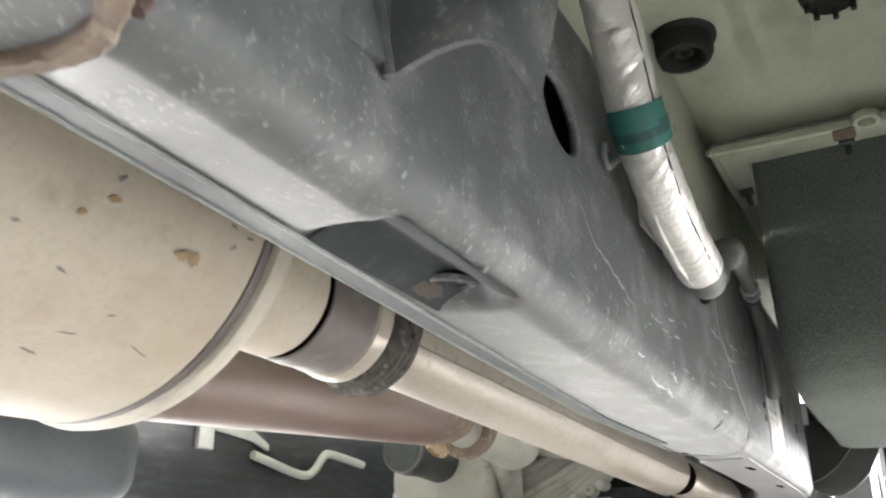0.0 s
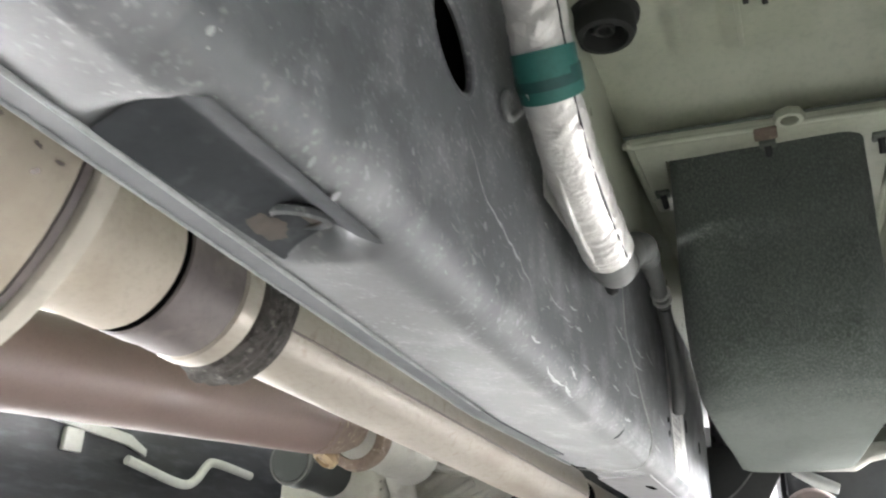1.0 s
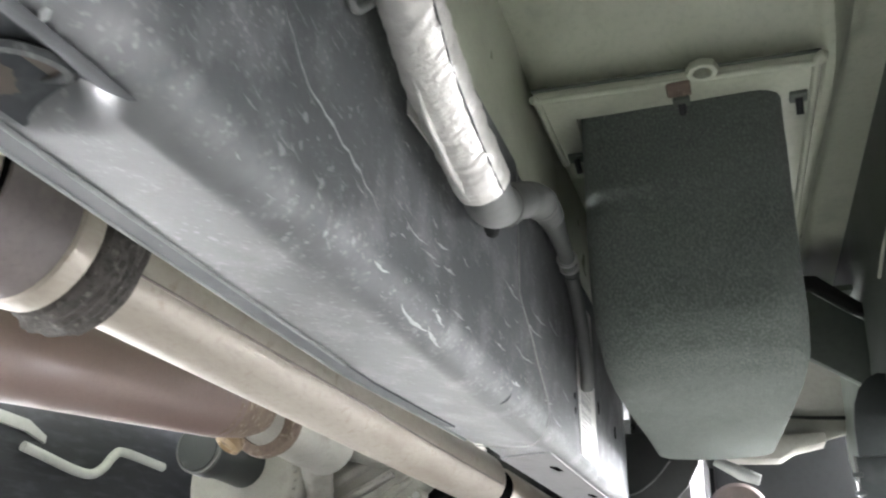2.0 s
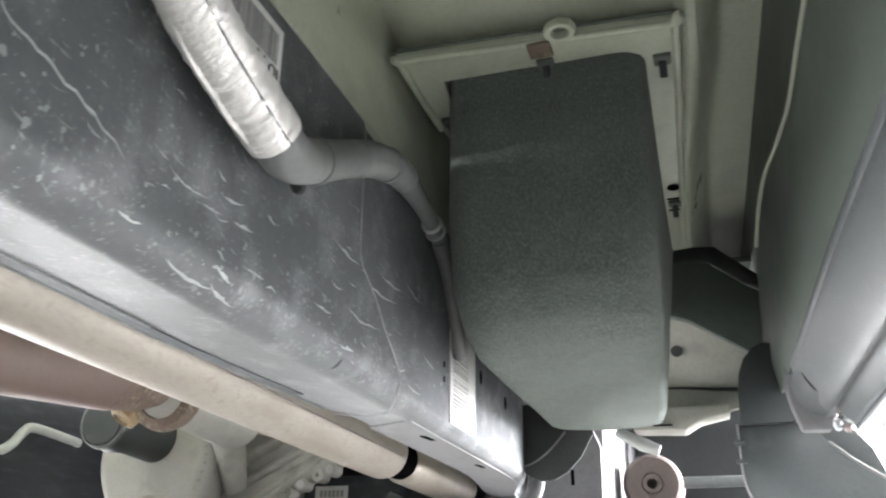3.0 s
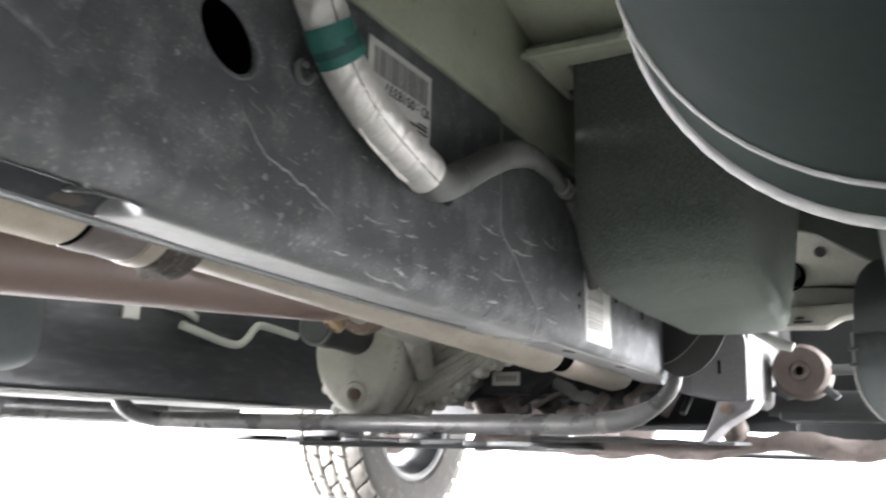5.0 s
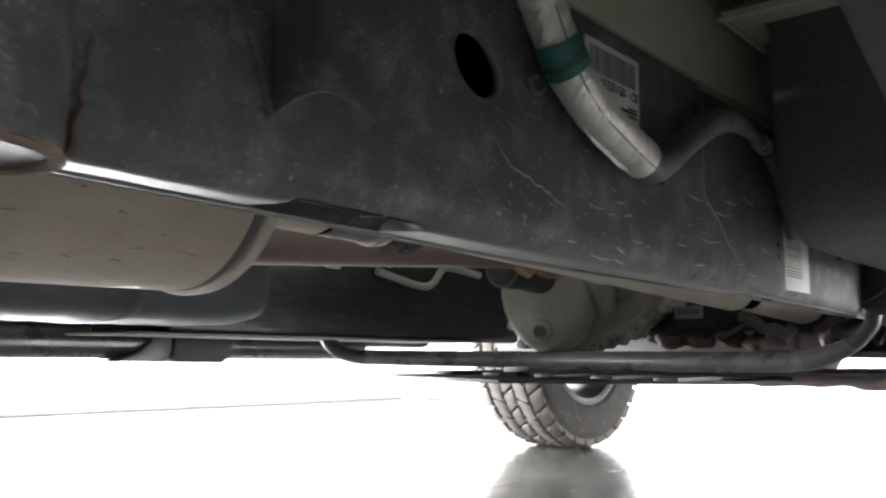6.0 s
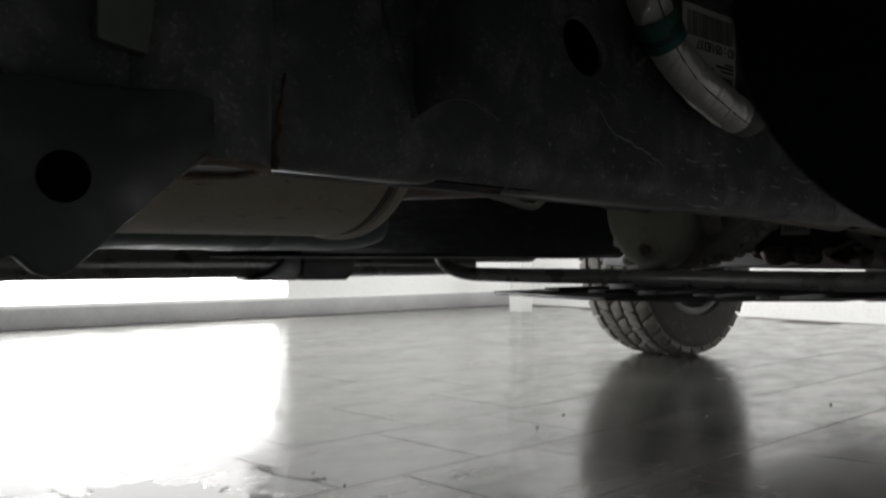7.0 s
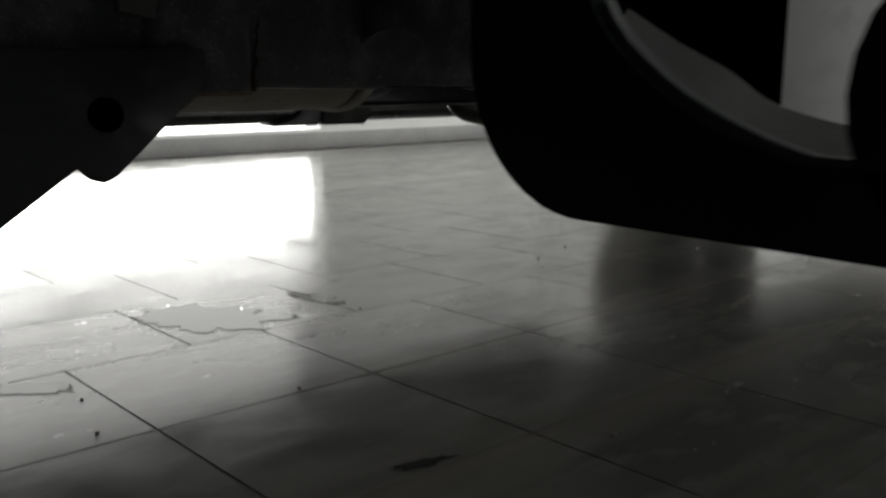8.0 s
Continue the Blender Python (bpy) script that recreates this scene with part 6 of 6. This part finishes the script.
part("ledge", prism([(0.095, 0.482), (0.165, 0.480), (0.185, 0.492), (0.225, 0.500), (0.225, 0.514), (0.100, 0.510)], "y", 2.30, 2.35, 0.003), PANEL, toe)
for x, w in ((0.103, 0.016), (0.126, 0.012), (0.122, 0.026)):
    part("ledge_slot", box(x, x + w, 2.298, 2.3005, 0.4865 + 0.006 * (w < 0.02), 0.4885 + 0.006 * (w < 0.02), 0.0004, 1), VOID_SHADE, toe, "dark narrow slot")
part("dark_fold", prism([(0.118, 0.5475), (0.165, 0.5452), (0.21, 0.5400), (0.27, 0.5360), (0.27, 0.5405), (0.21, 0.5435), (0.165, 0.5470)], "y", 2.337, 2.346, 0.0004), RUBBER, toe)
part("notch", lathe([(0.024, 0), (0.024, 0.0014), (0, 0.0014)], (0.116, 2.3445, 0.566), (0, -1, 0), 28), VOID_SHADE, toe, "dark half-round opening")
part("clip_hook", tube(spline([(0.112, 2.338, 0.585), (0.124, 2.336, 0.578), (0.128, 2.336, 0.566), (0.118, 2.337, 0.560), (0.108, 2.338, 0.562)], 6), 0.0045, 10), RUBBER, toe)
part("slope", prism([(2.10, 0.640), (2.20, 0.655), (2.345, 0.66), (2.345, 0.666), (2.20, 0.662), (2.10, 0.648)], "x", 0.09, 0.27, 0.002), CAB_DARK, toe)
part("wheelhouse_arch", prism([(0.15, 0.575), (0.186, 0.562), (0.242, 0.524), (0.288, 0.490), (0.288, 0.575), (0.250, 0.600), (0.215, 0.628), (0.19, 0.632), (0.15, 0.63)], "y", 2.06, 2.075, 0.003), CAB_DARK, toe, "dark sealed wheelhouse edge")
part("arch_seal", prism([(0.15, 0.645), (0.20, 0.649), (0.222, 0.647), (0.286, 0.590), (0.286, 0.582), (0.250, 0.601), (0.215, 0.630), (0.19, 0.634), (0.15, 0.632)], "y", 2.056, 2.066, 0.002), RUBBER, toe, "black arched rubber seal")
connector = thing("pipe_union", "pale grey hose union below the felt box", "pipe union", (0.13, 2.2, 0.45))
part("union_body", tube([(0.085, 2.18, 0.462), (0.115, 2.18, 0.445), (0.135, 2.18, 0.437)], [0.006, 0.0085, 0.0065], 16), PALE, connector)

front_bulk = thing("engine_bay_underside", "dark clutter of the engine bay underside", "engine underside", (-0.4, 3.2, 0.4))
part("axle_housing", tube([(-1.3, 3.5, 0.40), (0.5, 3.5, 0.40)], 0.055, 20), FRAME_CLEAN, front_bulk)
part("diff_housing", lathe([(0, -0.12), (0.08, -0.11), (0.13, -0.04), (0.13, 0.04), (0.08, 0.11), (0, 0.12)], (-0.55, 3.45, 0.385), (0, 1, 0), 28), SCORCH, front_bulk)
part("guard", box(-0.9, 0.1, 3.0, 3.9, 0.278, 0.286, 0.002), FRAME_CLEAN, front_bulk)
part("guard_edge", prism([(-0.26, 2.2), (0.02, 2.35), (0.02, 3.0), (-0.26, 3.0)], "z", 0.306, 0.312, 0.001), FRAME_CLEAN, front_bulk)
part("bulkhead", box(-1.25, 0.42, 2.90, 2.95, 0.335, 0.60, 0.01), FRAME_CLEAN, front_bulk)
part("near_baffle", box(0.06, 0.30, 2.72, 2.75, 0.305, 0.62, 0.01), FRAME_CLEAN, front_bulk)
part("control_arm", prism([(0.05, 2.60), (0.31, 2.635), (0.33, 2.76), (0.05, 2.74)], "z", 0.352, 0.372, 0.006), FRAME_CLEAN, front_bulk)
part("bay_floor", box(-1.3, 0.45, 2.75, 4.2, 0.56, 0.62, 0.01), FRAME_CLEAN, front_bulk)

# ---- body shell above, to keep the light out as the real one does ----
shell = thing("pickup_body", "grey painted pickup body shell above the chassis", "pickup body", (-0.46, 1.5, 0.9))
part("load_bed", box(-1.30, 0.42, -1.9, 0.98, 0.72, 0.80, 0.02), SILL, shell)
part("bed_side", box(0.385, 0.44, -0.35, 1.02, 0.62, 1.20, 0.02), SILL, shell)
part("bed_front", box(-1.30, 0.42, 0.985, 1.03, 0.70, 1.2, 0.01), SILL, shell)
part("far_bed_side", box(-1.36, -1.30, -1.9, 1.03, 0.40, 1.20, 0.02), SILL, shell)
part("cab_block", box(-1.33, 0.41, 1.06, 2.75, 0.715, 1.70, 0.04), SILL, shell)
part("bonnet_block", box(-1.33, 0.41, 2.76, 4.35, 0.78, 1.10, 0.04), SILL, shell)


# ---- far front wheel ----
def wheel(at, r, w):
    t = thing("wheel", "dusty all-terrain tyre on a grey steel rim standing on the tiles", "wheel", at)
    tyre_prof = [(0.232, -w * 0.40), (0.255, -w * 0.47), (0.30, -w * 0.50), (0.348, -w * 0.485), (r - 0.026, -w * 0.45), (r - 0.012, -w * 0.40), (r - 0.010, 0), (r - 0.012, w * 0.40), (r - 0.026, w * 0.45), (0.352, w * 0.482), (0.335, w * 0.492), (0.328, w * 0.486), (0.30, w * 0.50), (0.262, w * 0.47), (0.252, w * 0.475), (0.232, w * 0.40)]
    tyre = part("tyre", lathe(tyre_prof, at, (1, 0, 0), 72), TYRE, t)
    rim = part("rim", lathe([(0.238, -w * 0.42), (0.230, -w * 0.43), (0.222, -w * 0.36), (0.206, -w * 0.2), (0.202, w * 0.25), (0.226, w * 0.36), (0.238, w * 0.42), (0.226, w * 0.43), (0.216, w * 0.38), (0.192, w * 0.26), (0.192, -w * 0.2), (0.216, -w * 0.36)], at, (1, 0, 0), 48), FRAME_CLEAN, t)
    part("rim_lip", lathe([(0.218, w * 0.425), (0.228, w * 0.450), (0.240, w * 0.445), (0.240, w * 0.42), (0.218, w * 0.42)], at, (1, 0, 0), 64), SILL, rim, "dull grey rim edge")
    part("hub", lathe([(0, w * 0.3), (0.09, w * 0.3), (0.15, w * 0.12), (0.15, 0.0), (0.10, -0.02), (0, -0.02)], at, (1, 0, 0), 32), SCORCH, t)
    rows = [(-w * 0.40, 0.054), (-w * 0.20, 0.053), (0.0, 0.052), (w * 0.20, 0.053), (w * 0.40, 0.054)]
    n = 32
    for j, (x, lw) in enumerate(rows):
        edge = abs(x) > w * 0.35
        hw, hl, sk = lw * 0.44, 0.5 * 2 * math.pi * r / n * 0.84, 0.012 * (1 if j % 2 else -1)
        poly = [(-hw, -hl + sk), (-hw * 0.15, -hl - 0.004), (hw, -hl * 0.85 - sk), (hw * 0.85, 0.0), (hw, hl - sk), (hw * 0.1, hl + 0.003), (-hw, hl * 0.85 + sk), (-hw * 0.86, 0.003)]
        bm = prism(poly, "z", -0.014 if edge else -0.004, 0.010, 0.0012)
        me = finish(bm, TREAD)
        for i in range(n):
            a = 2 * math.pi * (i + 0.5 * (j % 2)) / n
            ob = new("tread_block", me)
            ob.parent = tyre
            drop = 0.006 if edge else 0.0
            ob.matrix_basis = Matrix.Rotation(a, 4, "X") @ Matrix.Translation((x, 0, r - 0.010 - drop)) @ Matrix.Rotation(-0.35 * (1 if x > 0 else -1) if edge else 0, 4, "Y").inverted()
    return t


wheel((-1.438, 3.555, 0.395), 0.395, 0.262)

# ---- floor: grout bed, square tiles, spills ----
PITCH, ROW, GAP, SKEW = 0.2925, 0.3125, 0.0032, 0.10
solid("floor", box(WEST - 0.2, EAST + 0.2, SOUTH - 0.2, NORTH + 0.2, -0.10, -0.0016), GROUT, "dark grout bed under the hall's tiles", "floor", kind="structure", smooth=False)
tiles = thing("tiled_floor", "polished grey square stone tiles with dark joints", "tiled floor", (0, 0, 0), kind="structure")


def tile_outline(x, y):
    hx, hy = (PITCH - GAP) / 2, (ROW - GAP) / 2
    return [(x + a * hx, y + b * hy + a * hx * SKEW) for a, b in ((-1, -1), (1, -1), (1, 1), (-1, 1))]


tile_me = finish(prism(tile_outline(0, 0), "z", -0.010, 0.0), TILE, False)
far = bmesh.new()
OX, OY = -0.734 + PITCH / 2, 1.062 + ROW / 2 + SKEW * PITCH / 2
rr = random.Random(3)
for i in range(-14, 20):
    for j in range(-24, 20):
        x, y = OX + i * PITCH, OY + j * ROW + i * PITCH * SKEW + (0.19 if i < 0 and i % 2 else 0.0)
        if not (WEST + 0.14 < x < EAST - 0.14 and SOUTH + 0.16 < y < NORTH - 0.16):
            continue
        if -3.1 < x < 0.35 and 0.8 < y < 4.6:
            ob = new("tile", tile_me)
            ob.parent = tiles
            ob.matrix_basis = Matrix.Translation((x, y, rr.uniform(-0.0002, 0.0)))
        else:
            prism(tile_outline(x, y), "z", -0.010, 0.0, 0.0, far)
tagged(part("far_tiles", far, TILE, tiles, smooth=False), kind="stuff")


def puddle(cx, cy, w, h, seed, turn):
    bm = bmesh.new()
    n = 110
    top = []
    for k in range(n):
        a = 2 * math.pi * k / n
        r = 1 + 0.42 * noise.noise((math.cos(a) * 1.8, math.sin(a) * 1.8, seed)) + 0.16 * noise.noise((math.cos(a) * 9, math.sin(a) * 11, seed + 9)) + 0.36 * noise.noise((math.cos(a) * 4.5, math.sin(a) * 4.5, seed + 3))
        x, y = w * r * math.cos(a), h * r * math.sin(a)
        top.append((cx + x * math.cos(turn) - y * math.sin(turn), cy + x * math.sin(turn) + y * math.cos(turn)))
    vs = [bm.verts.new((x, y, 0.0008)) for x, y in top]
    lo = [bm.verts.new((cx + (x - cx) * 1.03, cy + (y - cy) * 1.03, 0.0002)) for x, y in top]
    bm.faces.new(vs)
    for k in range(n):
        bm.faces.new((lo[k], lo[(k + 1) % n], vs[(k + 1) % n], vs[k]))
    return bm


solid("puddle", puddle(-0.867, 1.337, 0.135, 0.075, 1.7, 0.75), WATER, "ragged spill of water on the tiles", "puddle", "water spills", smooth=False)
solid("puddle", puddle(-0.865, 1.557, 0.065, 0.022, 4.2, 0.35), WATER, "small ragged spill of water on the tiles", "puddle", "water spills", smooth=False)
solid("puddle", puddle(-0.69, 1.005, 0.062, 0.020, 8.1, 0.85), WATER, "narrow streak of spilled water on the tiles", "puddle", "water spills", smooth=False)
solid("oil_smear", puddle(-0.167, 1.285, 0.034, 0.0085, 5.5, 1.35), CAVITY, "dark oval smear on the tiles", "smear")
for x, y, s in ((-0.742, 1.579, 0.0025), (-0.843, 2.146, 0.0036), (-0.453, 1.291, 0.0031), (-0.60, 1.048, 0.0028), (-0.476, 1.031, 0.0031), (-0.08, 1.50, 0.004), (-0.9, 2.3, 0.003), (-0.55, 2.9, 0.004)):
    bm = bmesh.new()
    bmesh.ops.create_icosphere(bm, subdivisions=2, radius=s)
    for v in bm.verts:
        v.co *= 1 + 0.5 * noise.noise(v.co * 160 + Vector((x, y, 0)) * 40)
        v.co.z *= 0.55
        v.co += Vector((x, y, s * 0.5))
    solid("grit_crumb", bm, WELD, "small dark crumb of dried dirt on the tiles", "dirt crumb", "dirt crumbs")
